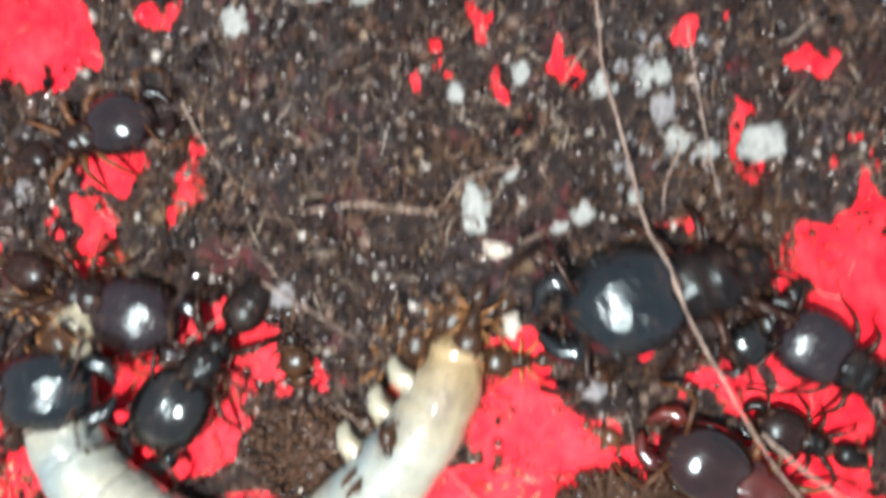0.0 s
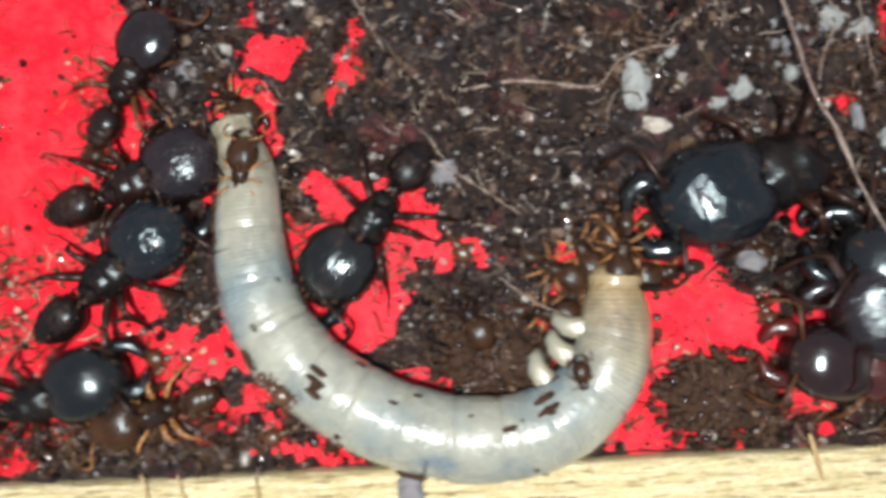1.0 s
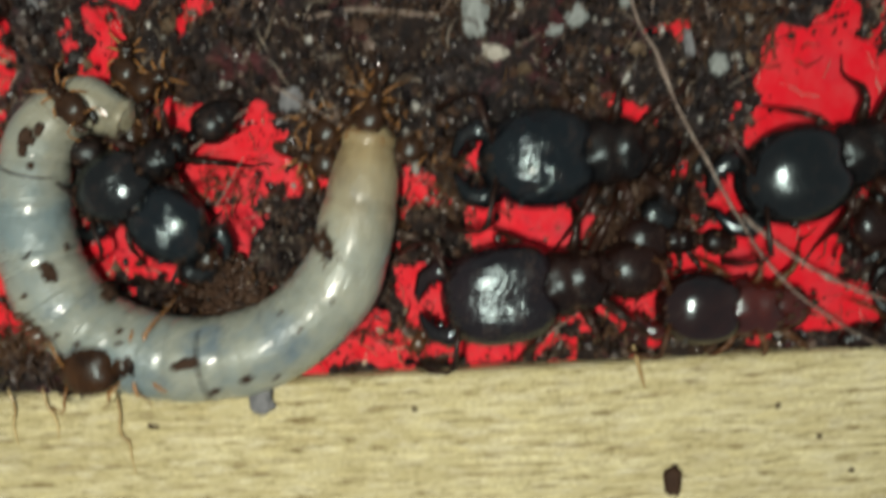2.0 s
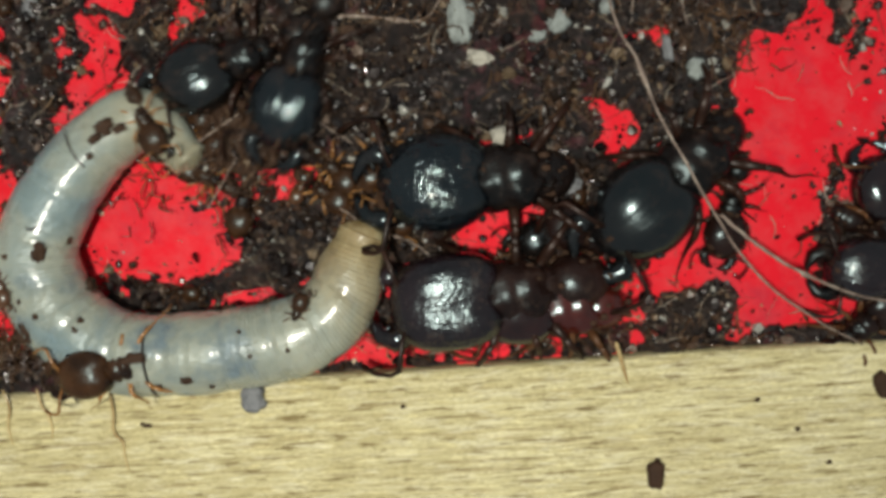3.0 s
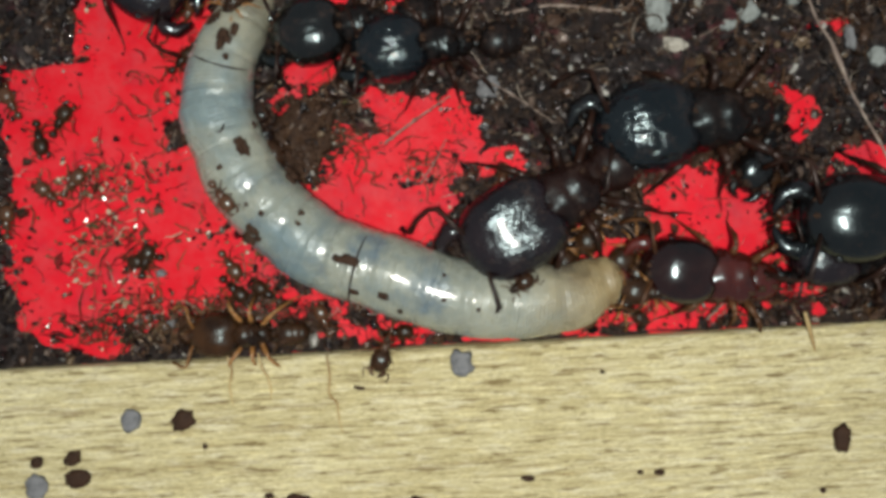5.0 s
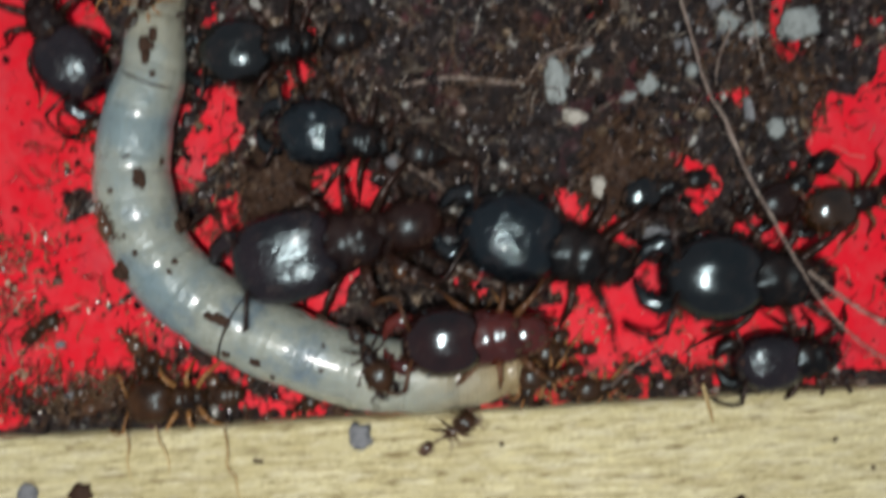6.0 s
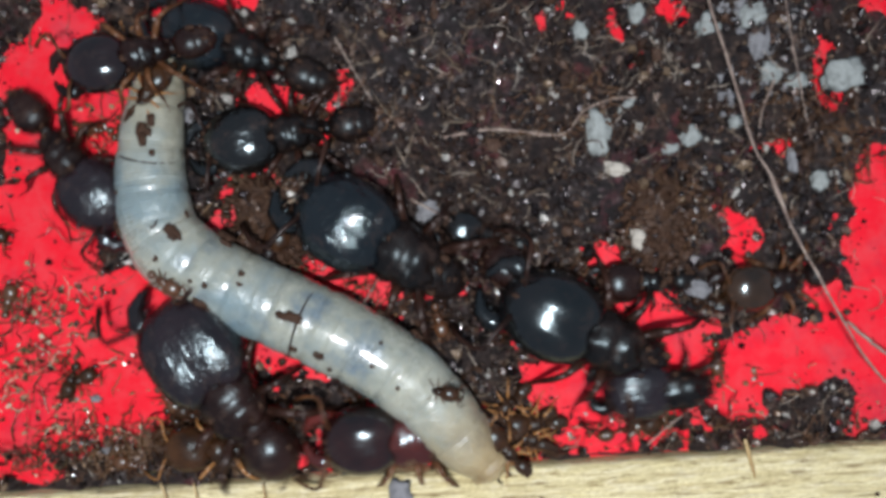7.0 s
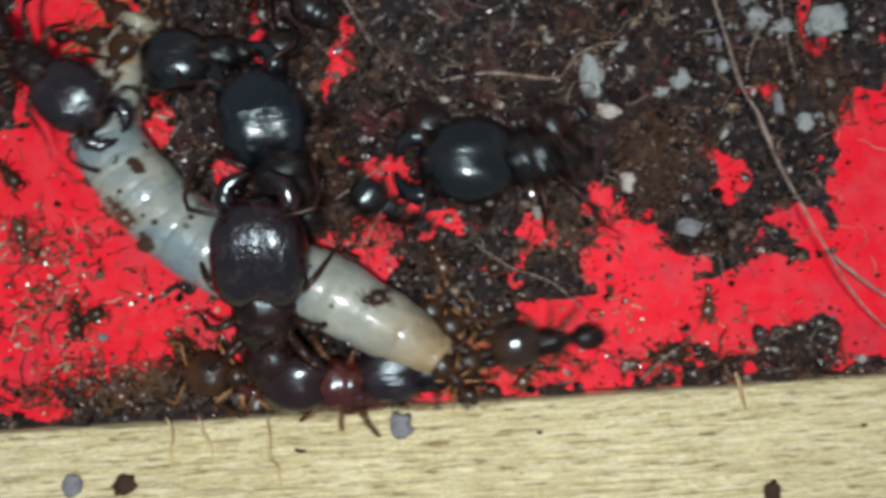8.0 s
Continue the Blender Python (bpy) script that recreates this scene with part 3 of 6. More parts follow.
ICO_V = np.array([(x, y, 0) for x in (-1, 1) for y in (-1.618, 1.618)] + [(0, x, y) for x in (-1, 1) for y in (-1.618, 1.618)]
                 + [(y, 0, x) for x in (-1, 1) for y in (-1.618, 1.618)]) / 1.9


def hull_faces(v):
    bm = bmesh.new()
    for p in v:
        bm.verts.new(p)
    bm.verts.ensure_lookup_table()
    bmesh.ops.convex_hull(bm, input=bm.verts)
    bm.verts.index_update()
    f = np.array([[w.index for w in face.verts] for face in bm.faces])
    bm.free()
    return f


ICO_F = hull_faces(ICO_V.tolist())


def surface(x, y):
    c = cover(x, y)
    thick = np.clip(c / 1.1, -1, 1)
    z = 0.42 * thick + 0.25 * np.clip(c - 0.6, 0, 1.5)
    return np.maximum(z, 0.0)


OCT_V = np.array([(1, 0, 0), (-1, 0, 0), (0, 1, 0), (0, -1, 0), (0, 0, 1), (0, 0, -1)], float)
OCT_F = hull_faces(OCT_V.tolist())


def scatter(name, count, sizes, chance, seed, label, mat, spread=(-36, 34, -18, 17), base=(ICO_V, ICO_F)):
    """Loose crumbs: more where soil lies, few on the bare red."""
    g = np.random.default_rng(seed)
    x, y = g.uniform(spread[0], spread[1], count), g.uniform(spread[2], spread[3], count)
    c = cover(x, y)
    p = np.where(c > 0.0, chance[0], np.where(c > -0.7, chance[1], chance[2]))
    ok = (g.random(count) < p) & (y > edge_y(x) + 0.15)
    x, y = x[ok], y[ok]
    n = len(x)
    size = sizes[0] * (sizes[1] / sizes[0]) ** (g.random(n) ** 2)
    z = surface(x, y) + size * 0.35
    q = g.normal(size=(n, 3, 3))
    q, _ = np.linalg.qr(q)
    m = len(base[0])
    v = base[0][None] * g.uniform(0.62, 1.2, (n, m, 1)) * (size[:, None, None] * g.uniform(0.5, 1.15, (n, 1, 3)))
    v = np.einsum("nij,nkj->nki", q, v) + np.stack([x, y, z], 1)[:, None]
    f = base[1][None] + m * np.arange(n)[:, None, None]
    ob = new(name, mesh_of(name, v.reshape(-1, 3).tolist(), f.reshape(-1, 3).tolist(), mat, False))
    return tagged(ob, label, "soil crumbs", kind="stuff")


scatter("soil_crumbs", 34000, (0.10, 0.44), (0.62, 0.09, 0.006), 5, "loose brown and grey soil crumbs", CRUMB)
scatter("soil_grit", 90000, (0.045, 0.15), (0.85, 0.12, 0.012), 6, "fine wet soil grit with pale specks", wet_grit_material(), base=(OCT_V, OCT_F))


scatter("grey_powder", 330, (0.07, 0.34), (0.75, 0.3, 0.0), 14, "pale grey crumbly powder on dark soil", GREY_STONE, (6.0, 10.6, 0.6, 7.8))
scatter("grey_powder", 260, (0.10, 0.38), (0.7, 0.3, 0.0), 15, "grey crumbs in a small heap", GREY_STONE, (-27, -23.5, -16, -13.2))


def fibres():
    g = random.Random(12)
    shapes = []
    tries = 0
    while len(shapes) < 3600 and tries < 16000:
        tries += 1
        x, y = g.uniform(-34, 32), g.uniform(-17, 16)
        c = float(cover(np.array(x), np.array(y)))
        if y < edge_y(x) + 0.4 or (c < 0 and g.random() > 0.10):
            continue
        z = float(surface(np.array(x), np.array(y))) + 0.12
        a, n, step = g.uniform(0, 6.28), g.randint(3, 6), g.uniform(0.12, 0.45)
        p, q = [], Vector((x, y, z))
        for _ in range(n):
            p.append(tuple(q))
            a += g.gauss(0, 0.4)
            q = q + Vector((step * math.cos(a), step * math.sin(a), g.uniform(-0.10, 0.14)))
        r = g.uniform(0.012, 0.030)
        shapes.append(tube(p, [r * 0.7, r, r, r * 0.8, r * 0.4], 4))
    ob = new("plant_fibres", mesh_of("plant_fibres", *joined(*shapes), FIBRE))
    tagged(ob, "short dry plant fibres strewn over the soil", "fibres", kind="stuff")


fibres()


def tangle():
    """Tufts of orange-brown rootlets, standing in for clustered ant legs too, heaped by the wooden strip and round the
    larva's track.
    """
    g = random.Random(44)
    shapes = []
    for cx, cy, rx, ry, count in ((-21, -15.7, 4.2, 1.0, 330), (-27, -16.2, 4, 0.8, 110), (8, -14.9, 8, 0.8, 70), (-24, -3, 3, 6, 60), (-16, -7, 2.2, 2.2, 60),
                                  (-11, -7.5, 3, 2, 50), (-28, -9, 3, 5, 40), (-4, -14.6, 5, 1.0, 40), (-0.8, -7.8, 2, 1.6, 110), (10.5, 0.6, 2.6, 1.6, 110), (-13, 0.5, 3, 2, 50), (13, -1, 2, 2, 60), (-1, 1, 3, 2, 60), (5, -3.5, 2.5, 1.5, 50)):
        for _ in range(count):
            x, y = cx + rx * g.gauss(0, 0.5), cy + ry * g.gauss(0, 0.5)
            if y < edge_y(x) + 0.25:
                continue
            z = float(surface(np.array(x), np.array(y))) + g.uniform(0.1, 0.9)
            a, step, p, q = g.uniform(0, 6.28), g.uniform(0.15, 0.4), [], Vector((x, y, z))
            for _ in range(g.randint(4, 6)):
                p.append(tuple(q))
                a += g.gauss(0, 0.6)
                q = q + Vector((step * math.cos(a), step * math.sin(a), g.uniform(-0.25, 0.2)))
                q.z = max(q.z, 0.05)
            r = g.uniform(0.02, 0.055)
            shapes.append(tube(p, [r * 0.7, r, r, r * 0.8, r * 0.4], 4))
    ob = new("rootlet_tangle", mesh_of("rootlet_tangle", *joined(*shapes), TANGLE))
    tagged(ob, "tangled orange-brown rootlets and strands for ant legs mixed with crumbs", "rootlets", kind="stuff")


TANGLE = limb_material("orange_rootlet", (0.022, 0.011, 0.007), (0.12, 0.066, 0.032))
tangle()


def debris(x, y, rx, ry, count, seed):
    """A drift of brown crumbs, husks and broken fibres on the red floor."""
    g = random.Random(seed)
    shapes = []
    for _ in range(count):
        px, py = x + rx * g.gauss(0, 0.55), y + ry * g.gauss(0, 0.55)
        if py < edge_y(px) + 0.2:
            continue
        z = float(surface(np.array(px), np.array(py)))
        if g.random() < 0.6:
            size = g.uniform(0.06, 0.2)
            v, f = ball((0, 0, 0), (size, size * g.uniform(0.4, 0.9), size * 0.6), 5, 4, 0.8)
            a = g.uniform(0, 6.28)
            shapes.append(([(px + p * math.cos(a) - q * math.sin(a), py + p * math.sin(a) + q * math.cos(a), z + size * 0.4 + h) for p, q, h in v], f))
        else:
            a, step, q, path = g.uniform(0, 6.28), g.uniform(0.12, 0.32), Vector((px, py, z + g.uniform(0.05, 0.4))), []
            for _ in range(5):
                path.append(tuple(q))
                a += g.gauss(0, 0.5)
                q = q + Vector((step * math.cos(a), step * math.sin(a), g.uniform(-0.15, 0.15)))
                q.z = max(q.z, 0.03)
            r = g.uniform(0.02, 0.045)
            shapes.append(tube(path, [r * 0.6, r, r, r * 0.8, r * 0.4], 4))
    ob = new("debris", mesh_of("debris", *joined(*shapes), DEBRIS, False))
    return tagged(ob, "drift of brown crumbs and broken fibres on red plastic", "debris", kind="stuff")


def debris_material():
    m, nt, b = material("debris")
    g = nt.nodes.new("ShaderNodeNewGeometry")
    c = ramp(nt, g.outputs["Random Per Island"], [
        (0.0, (0.030, 0.014, 0.009)), (0.2, (0.070, 0.034, 0.018)), (0.42, (0.14, 0.08, 0.042)), (0.64, (0.075, 0.068, 0.03)),
        (0.76, (0.26, 0.18, 0.11)), (0.90, (0.46, 0.38, 0.28))], True)
    nt.links.new(c, b.inputs["Base Color"])
    b.inputs["Roughness"].default_value = 0.2
    return m


DEBRIS = debris_material()
scatter("red_floor_crumbs", 5200, (0.06, 0.24), (0.0, 0.13, 0.02), 9, "brown crumbs strewn on the red floor", DEBRIS, (-36, 24, -18, 6))
debris(-27.8, -9.2, 2.60, 1.30, 40, 60)
debris(-30.1, -8.6, 1.01, 1.01, 18, 61)
debris(-25.3, -15.7, 3.32, 1.15, 58, 62)
debris(-20.9, -15.8, 2.74, 0.92, 50, 63)
debris(-26.4, -10.8, 1.15, 0.72, 16, 64)
debris(-23.4, -11.3, 0.63, 0.63, 11, 65)
debris(-27.8, -9.1, 2.00, 1.14, 32, 66)
debris(-26.4, -13.7, 2.57, 1.29, 45, 67)
debris(-27.7, -11.4, 2.29, 1.14, 27, 68)
debris(-20.5, -12.6, 1.29, 1.29, 32, 69)
debris(-29.7, -12.0, 1.71, 0.86, 20, 70)
debris(-26.3, -16.0, 2.00, 1.71, 54, 71)
debris(-28.3, -11.1, 1.14, 0.86, 18, 72)
debris(-25.3, 0.5, 1.53, 1.53, 27, 73)
debris(-22.3, -3.7, 1.53, 1.78, 32, 74)
debris(-27.0, -8.1, 2.06, 1.77, 27, 75)
debris(-28.7, -13.4, 2.06, 1.77, 27, 76)
debris(-26.1, -15.1, 2.35, 1.32, 36, 77)
debris(-2.7, -15.2, 3.14, 0.80, 40, 78)
debris(-16.4, -4.9, 1.72, 1.72, 40, 79)
debris(-18.6, -6.5, 1.59, 1.73, 40, 80)
debris(1.4, -12.4, 1.40, 1.40, 27, 81)
debris(7.1, -12.5, 2.65, 0.88, 18, 82)
debris(3.2, -14.8, 3.24, 0.74, 27, 83)


# ---- roots and stones lying on the soil ----
def root(points, radius, label, lift=0.9, high=0.0):
    """A thin root on the soil; high: how far its middle stands off the ground (mm)."""
    p = curve_through(points, 60)
    path, radii = [], []
    for i, (x, y) in enumerate(p):
        k = i / 59
        z = lift + 0.12 * noise.noise((i * 0.21, 5.0, 2.0)) + 0.25 * math.sin(k * 3.14) + high * math.sin(math.pi * min(1.0, max(0.0, (k - 0.12) / 0.88))) ** 0.7
        near = (z - 0.9) / 41
        path.append((x * (1 - near) - 6 * near + 0.10 * noise.noise((i * 0.35, 1.0, radius)), y * (1 - near) - 9 * near, z))
        radii.append(radius * (0.85 + 0.3 * noise.noise((i * 0.6, 9.0, 4.0)) + (0.9 if i in (27, 28) else 0)) * (1.1 - 0.5 * k))
    ob = new("root", mesh_of("root", *tube(path, radii, 8), ROOT))
    return tagged(ob, label, "root")


root([(4.9, 11.5), (5.4, 6.8), (6.1, 4.5), (6.8, 2.2), (7.7, -0.65), (8.6, -2.1), (9.5, -4.4), (10.95, -7.0), (12.3, -9.4), (13.9, -11.8), (16.3, -13.9), (19.2, -15.6)], 0.092,
                 "long thin brown root lying across the soil", 0.9, 2.1)
root([(12.4, -9.3), (14.0, -10.6), (16.2, -12.0), (19.2, -13.2), (22, -13.6)], 0.09, "thin pale side root over the red floor", 2.4, 0.3)
root([(-7.6, -0.3), (-5.6, 0.1), (-4.0, 0.05), (-1.75, -0.1), (-0.75, 1.0), (0.6, 1.6), (1.9, 1.7)], 0.10, "fine crooked rootlet lying on dark soil", 0.8)
root([(-6.0, -8.6), (-4.2, -9.8), (-2.1, -10.6), (0.2, -12.6)], 0.05, "thread-like pale rootlet over bare red floor", 1.0)
root([(8.9, 2.9), (8.2, 1.2), (8.0, -0.2)], 0.07, "short broken rootlet beside a long root", 0.8)
root([(-11.9, -8.8), (-11.3, -7.9), (-10.6, -6.6)], 0.05, "pale hair-thin rootlet leaning over the soil", 1.1)
root([(-13.7, -6.8), (-12.4, -5.8), (-10.4, -4.4)], 0.07, "short pale rootlet on dark soil", 1.0)
root([(-9.3, -3.3), (-7.4, -4.3), (-5.1, -5.8)], 0.06, "thin grey rootlet on dark soil", 1.0)
root([(2.5, -15.6), (3.6, -14.6), (5.3, -13.4)], 0.06, "pale branched rootlet on red plastic", 0.6)
root([(9.0, 8.0), (9.6, 4.6), (10.2, 1.5), (10.6, -0.4)], 0.06, "faint brown rootlet beside the long root", 0.9)
root([(-13.0, 4.6), (-12.0, 2.9), (-11.2, 1.6)], 0.06, "short dark rootlet on the soil", 0.8)


def stone(name, x, y, rx, ry, rz, turn, mat, label, seed, z=0.5, jag=0.38):
    g = random.Random(seed)
    off = Vector((g.uniform(0, 50), g.uniform(0, 50), g.uniform(0, 50)))

    def shape(u):
        d = u.normalized()
        return u * (1 + jag * noise.noise(d * 1.6 + off) + 0.4 * jag * noise.noise(d * 4.5 + off))
    ob = new(name, mesh_of(name, *ball((0, 0, 0), (rx, ry, rz), 18, 12, 0.85, shape), mat))
    ob.matrix_basis = at(x, y, z, turn)
    return tagged(ob, label, "stone")


stone("pebble", 0.0, 0.0, 0.62, 1.15, 0.55, 8, PALE_STONE, "pale grey oblong pebble half set in soil", 1, 0.75)
stone("pebble", 0.92, -1.84, 0.62, 0.36, 0.35, -5, CREAM_STONE, "small cream squarish pebble on soil", 2, 0.75)
stone("pebble", 4.6, -0.2, 0.55, 0.48, 0.42, 30, PALE_STONE, "small round pale grey pebble on soil", 3, 0.75)
stone("pebble", 3.65, -0.82, 0.40, 0.28, 0.26, 20, PALE_STONE, "tiny pale pebble beside a rounder one", 4, 0.7)
stone("pebble", 1.5, 1.35, 0.5, 0.22, 0.2, 40, PALE_STONE, "narrow pale stone chip on soil", 5, 0.7)
stone("perlite", 12.3, 2.8, 1.05, 0.80, 0.5, 25, PALE_STONE, "white jagged grain with angular corners", 6, 0.7, 0.36)
stone("pebble", 9.9, 2.55, 0.55, 0.4, 0.4, 10, PALE_STONE, "grey-white pebble on dark soil", 7, 0.7)
stone("pebble", 8.65, 2.95, 0.50, 0.55, 0.4, 60, PALE_STONE, "rough grey-white pebble on dark soil", 8, 0.7)
stone("pebble", 8.0, 4.4, 0.9, 0.5, 0.4, 70, GREY_STONE, "grey weathered soil lump", 9, 0.7, 0.5)
stone("pebble", 7.6, 5.8, 0.75, 0.55, 0.4, 30, PALE_STONE, "pale grey crumbly stone", 10, 0.7, 0.5)
stone("pebble", 5.5, 5.2, 0.55, 0.75, 0.4, 10, PALE_STONE, "pale grey rough stone", 11, 0.7, 0.4)
stone("pebble", -0.9, 5.0, 0.42, 0.45, 0.35, 0, PALE_STONE, "small round grey pebble", 12, 0.7)
stone("pebble", 1.9, 5.9, 0.4, 0.5, 0.35, 0, PALE_STONE, "small grey pebble on soil", 13, 0.7)
stone("pebble", -10.6, 8.1, 0.6, 0.7, 0.4, 0, PALE_STONE, "greenish grey pebble in soil", 14, 0.7, 0.4)
stone("pebble", 5.1, -7.8, 0.62, 0.42, 0.35, -10, GREY_STONE, "flat grey pebble beside the red floor", 15, 0.7)
stone("pebble", 11.1, -2.4, 0.42, 0.5, 0.35, 0, PALE_STONE, "grey pebble next to the root", 16, 0.7)
stone("pebble", -20.2, 0.6, 0.45, 0.6, 0.35, 0, GREY_STONE, "dull grey pebble on the red floor", 17, 0.4)
stone("pebble", -8.4, -3.9, 0.6, 0.5, 0.35, 20, GREY_STONE, "dull grey soil nodule on dark soil", 18, 0.6, 0.5)
stone("pebble", 9.8, -1.4, 0.22, 0.6, 0.25, 10, GREY_STONE, "grey flake along the root", 19, 0.6, 0.5)
stone("pebble", -6.9, 9.4, 0.8, 0.4, 0.4, 0, PALE_STONE, "pale grey pebble on soil", 20, 0.7, 0.4)
stone("pebble", -5.0, 9.3, 0.6, 0.4, 0.4, 0, PALE_STONE, "pale grey pebble on soil", 21, 0.7, 0.4)
stone("pebble", 6.9, 0.5, 0.35, 0.35, 0.3, 0, PALE_STONE, "tiny pale pebble on dark soil", 22, 0.7)
stone("pebble", -9.8, -17.75, 0.55, 0.62, 0.35, 0, GREY_STONE, "grey grain lying on the wooden strip", 23, 1.4, 0.4)
stone("pebble", -26.3, -20.6, 0.50, 0.55, 0.25, 0, GREY_STONE, "flat grey grain on the wooden strip", 24, 1.3, 0.3)
stone("pebble", -31.0, -23.9, 0.55, 0.6, 0.25, 0, GREY_STONE, "flat grey grain on the wooden strip", 41, 1.3, 0.3)
def soil_grain(x, y, rx, ry, turn=0):
    """A dark crumb lying on the wooden strip."""
    low = min(rx, ry)
    ob = stone("soil_grain", x, y, rx, ry, low * 0.55, turn, DARK_CRUMB, "dark brown soil grain on the wooden strip", round(x * 10), 1.22 + low * 0.25, 0.34)
    tagged(ob, category="soil grain", group="grains on the wooden strip")


soil_grain(-23.7, -20.6, 0.55, 0.48, 20)
soil_grain(-29.2, -22.5, 0.45, 0.35, 40)
soil_grain(-28.9, -23.5, 0.62, 0.42, 10)
soil_grain(-31.0, -22.7, 0.3, 0.3, 0)
soil_grain(-19.4, -24.4, 0.22, 0.18, 0)
soil_grain(-17.9, -24.7, 0.68, 0.42, -8)
soil_grain(-13.7, -25.2, 0.65, 0.22, -5)
soil_grain(-11.8, -24.8, 0.6, 0.28, -35)
soil_grain(-6.5, -23.5, 0.32, 0.16, 0)
soil_grain(0.05, -23.2, 0.25, 0.15, 0)
soil_grain(9.1, -21.5, 0.42, 0.68, 0)
soil_grain(8.2, -24.1, 0.16, 0.14, 0)
soil_grain(-14.9, -19.0, 0.28, 0.1, -10)
soil_grain(-22.6, -21.9, 0.12, 0.15, 0)
soil_grain(-2.8, -18.2, 0.12, 0.1, 0)
soil_grain(-13.5, -27.3, 0.2, 0.16, 0)
soil_grain(15.8, -19.4, 0.12, 0.1, 0)
soil_grain(17.3, -21.0, 0.13, 0.1, 0)
soil_grain(-0.9, -23.2, 0.15, 0.12, 0)
soil_grain(13.9, -18.0, 0.12, 0.12, 0)
soil_grain(19.8, -17.3, 0.45, 0.6, 30)
soil_grain(20.6, -19.0, 0.5, 0.4, 0)


def hair(points, r, label):
    p = curve_through(points, 12)
    tip = [0.5 + 0.8 * math.sin(math.pi * (0.15 + 0.85 * i / 11)) for i in range(12)]
    ob = new("fibre", mesh_of("fibre", *tube([tuple(q) for q in p], [r * t for t in tip], 5), FIBRE_STRAND))
    tagged(ob, label, "fibre", group="fibres over the wooden edge")


FIBRE_STRAND = limb_material("tan_strand", (0.28, 0.19, 0.08), (0.55, 0.44, 0.22))
# The three tan strands stand in for ants' legs dangling over the edge.
hair([(-21.5, -17.2, 1.5), (-21.2, -18.1, 1.45), (-21.35, -18.9, 1.35), (-21.2, -19.9, 1.24)], 0.055, "tan strand for an ant's leg hanging over the wooden strip")
hair([(-19.9, -17.2, 1.5), (-19.7, -18.0, 1.45), (-19.45, -18.4, 1.4), (-19.3, -19.1, 1.3), (-19.35, -19.7, 1.24)], 0.055, "tan bent strand for an ant's leg over the wooden strip")
hair([(-16.5, -17.3, 1.5), (-16.35, -18.4, 1.45), (-16.4, -19.3, 1.38), (-16.0, -19.7, 1.3), (-15.95, -20.4, 1.25), (-15.75, -21.2, 1.24)], 0.06, "long tan strand for an ant's leg on the wooden strip")
hair([(7.2, -15.2, 1.4), (7.5, -16.2, 1.35), (7.8, -17.2, 1.24)], 0.09, "short brown fibre over the wooden edge")


# ---- the pale larva, in rings that slide over one another ----
SPINES = {}


def spine(t, *points):
    SPINES[t] = points


spine(0, (-17.02, -4.60), (-17.90, -7.30), (-17.70, -9.74), (-16.42, -11.91), (-13.79, -13.92), (-10.33, -14.93), (-6.92, -14.38), (-4.40, -12.40), (-2.37, -9.85), (-1.18, -7.79), (-0.83, -6.59))
spine(0.2, (-18.94, -4.79), (-18.79, -7.35), (-18.02, -9.91), (-16.62, -12.32), (-14.25, -14.45), (-11.04, -15.59), (-7.88, -15.40), (-5.24, -13.55), (-2.98, -10.89), (-1.20, -8.48), (-0.26, -6.33))
spine(0.5, (-12.79, -4.52), (-12.89, -6.45), (-14.31, -8.86), (-14.88, -11.74), (-13.27, -14.11), (-10.37, -15.48), (-6.78, -16.13), (-3.24, -15.14), (-0.89, -12.52), (0.05, -9.68), (0.16, -7.55))
spine(0.8, (-15.79, -2.75), (-15.27, -4.96), (-16.22, -7.16), (-16.67, -9.35), (-15.77, -12.49), (-13.32, -14.63), (-9.68, -15.79), (-5.11, -15.15), (-1.75, -12.97), (-0.30, -10.08), (-0.90, -7.19))
spine(1, (-17.76, -2.30), (-17.11, -4.17), (-16.96, -6.40), (-16.68, -8.37), (-16.04, -10.33), (-14.66, -12.27), (-12.56, -13.84), (-10.23, -14.91), (-7.31, -15.48), (-4.41, -15.10), (-2.23, -13.64), (-1.14, -11.46), (-1.01, -9.03))
spine(1.2, (-19.06, -2.59), (-17.47, -4.34), (-16.65, -7.00), (-15.66, -10.50), (-13.88, -13.40), (-11.25, -15.41), (-7.77, -16.27), (-4.30, -15.67), (-1.99, -13.65), (-0.82, -10.74), (-0.82, -8.37))
spine(1.5, (-21.05, -4.41), (-20.10, -6.45), (-20.02, -8.22), (-19.12, -10.64), (-17.06, -13.04), (-13.99, -14.80), (-10.68, -15.74), (-7.39, -15.89), (-4.88, -15.24), (-3.13, -13.47), (-2.39, -10.71), (-2.78, -7.95))
spine(1.8, (-18.40, -4.41), (-18.72, -7.80), (-18.17, -11.40), (-15.48, -14.41), (-11.89, -16.22), (-8.28, -15.61), (-4.97, -13.49), (-3.47, -10.22), (-3.46, -6.09))
spine(2, (-16.35, -4.72), (-17.88, -4.21), (-19.58, -5.60), (-20.05, -8.41), (-19.61, -11.50), (-17.86, -14.09), (-14.77, -15.53), (-11.40, -15.66), (-8.53, -14.62), (-6.19, -12.29), (-5.26, -9.21), (-4.86, -6.16))
spine(2.2, (-17.20, -3.23), (-19.25, -4.00), (-20.56, -5.78), (-20.88, -8.85), (-19.93, -11.95), (-17.93, -14.55), (-15.13, -15.87), (-11.77, -15.76), (-8.91, -15.12), (-6.56, -13.31), (-5.24, -10.19), (-5.35, -7.35))
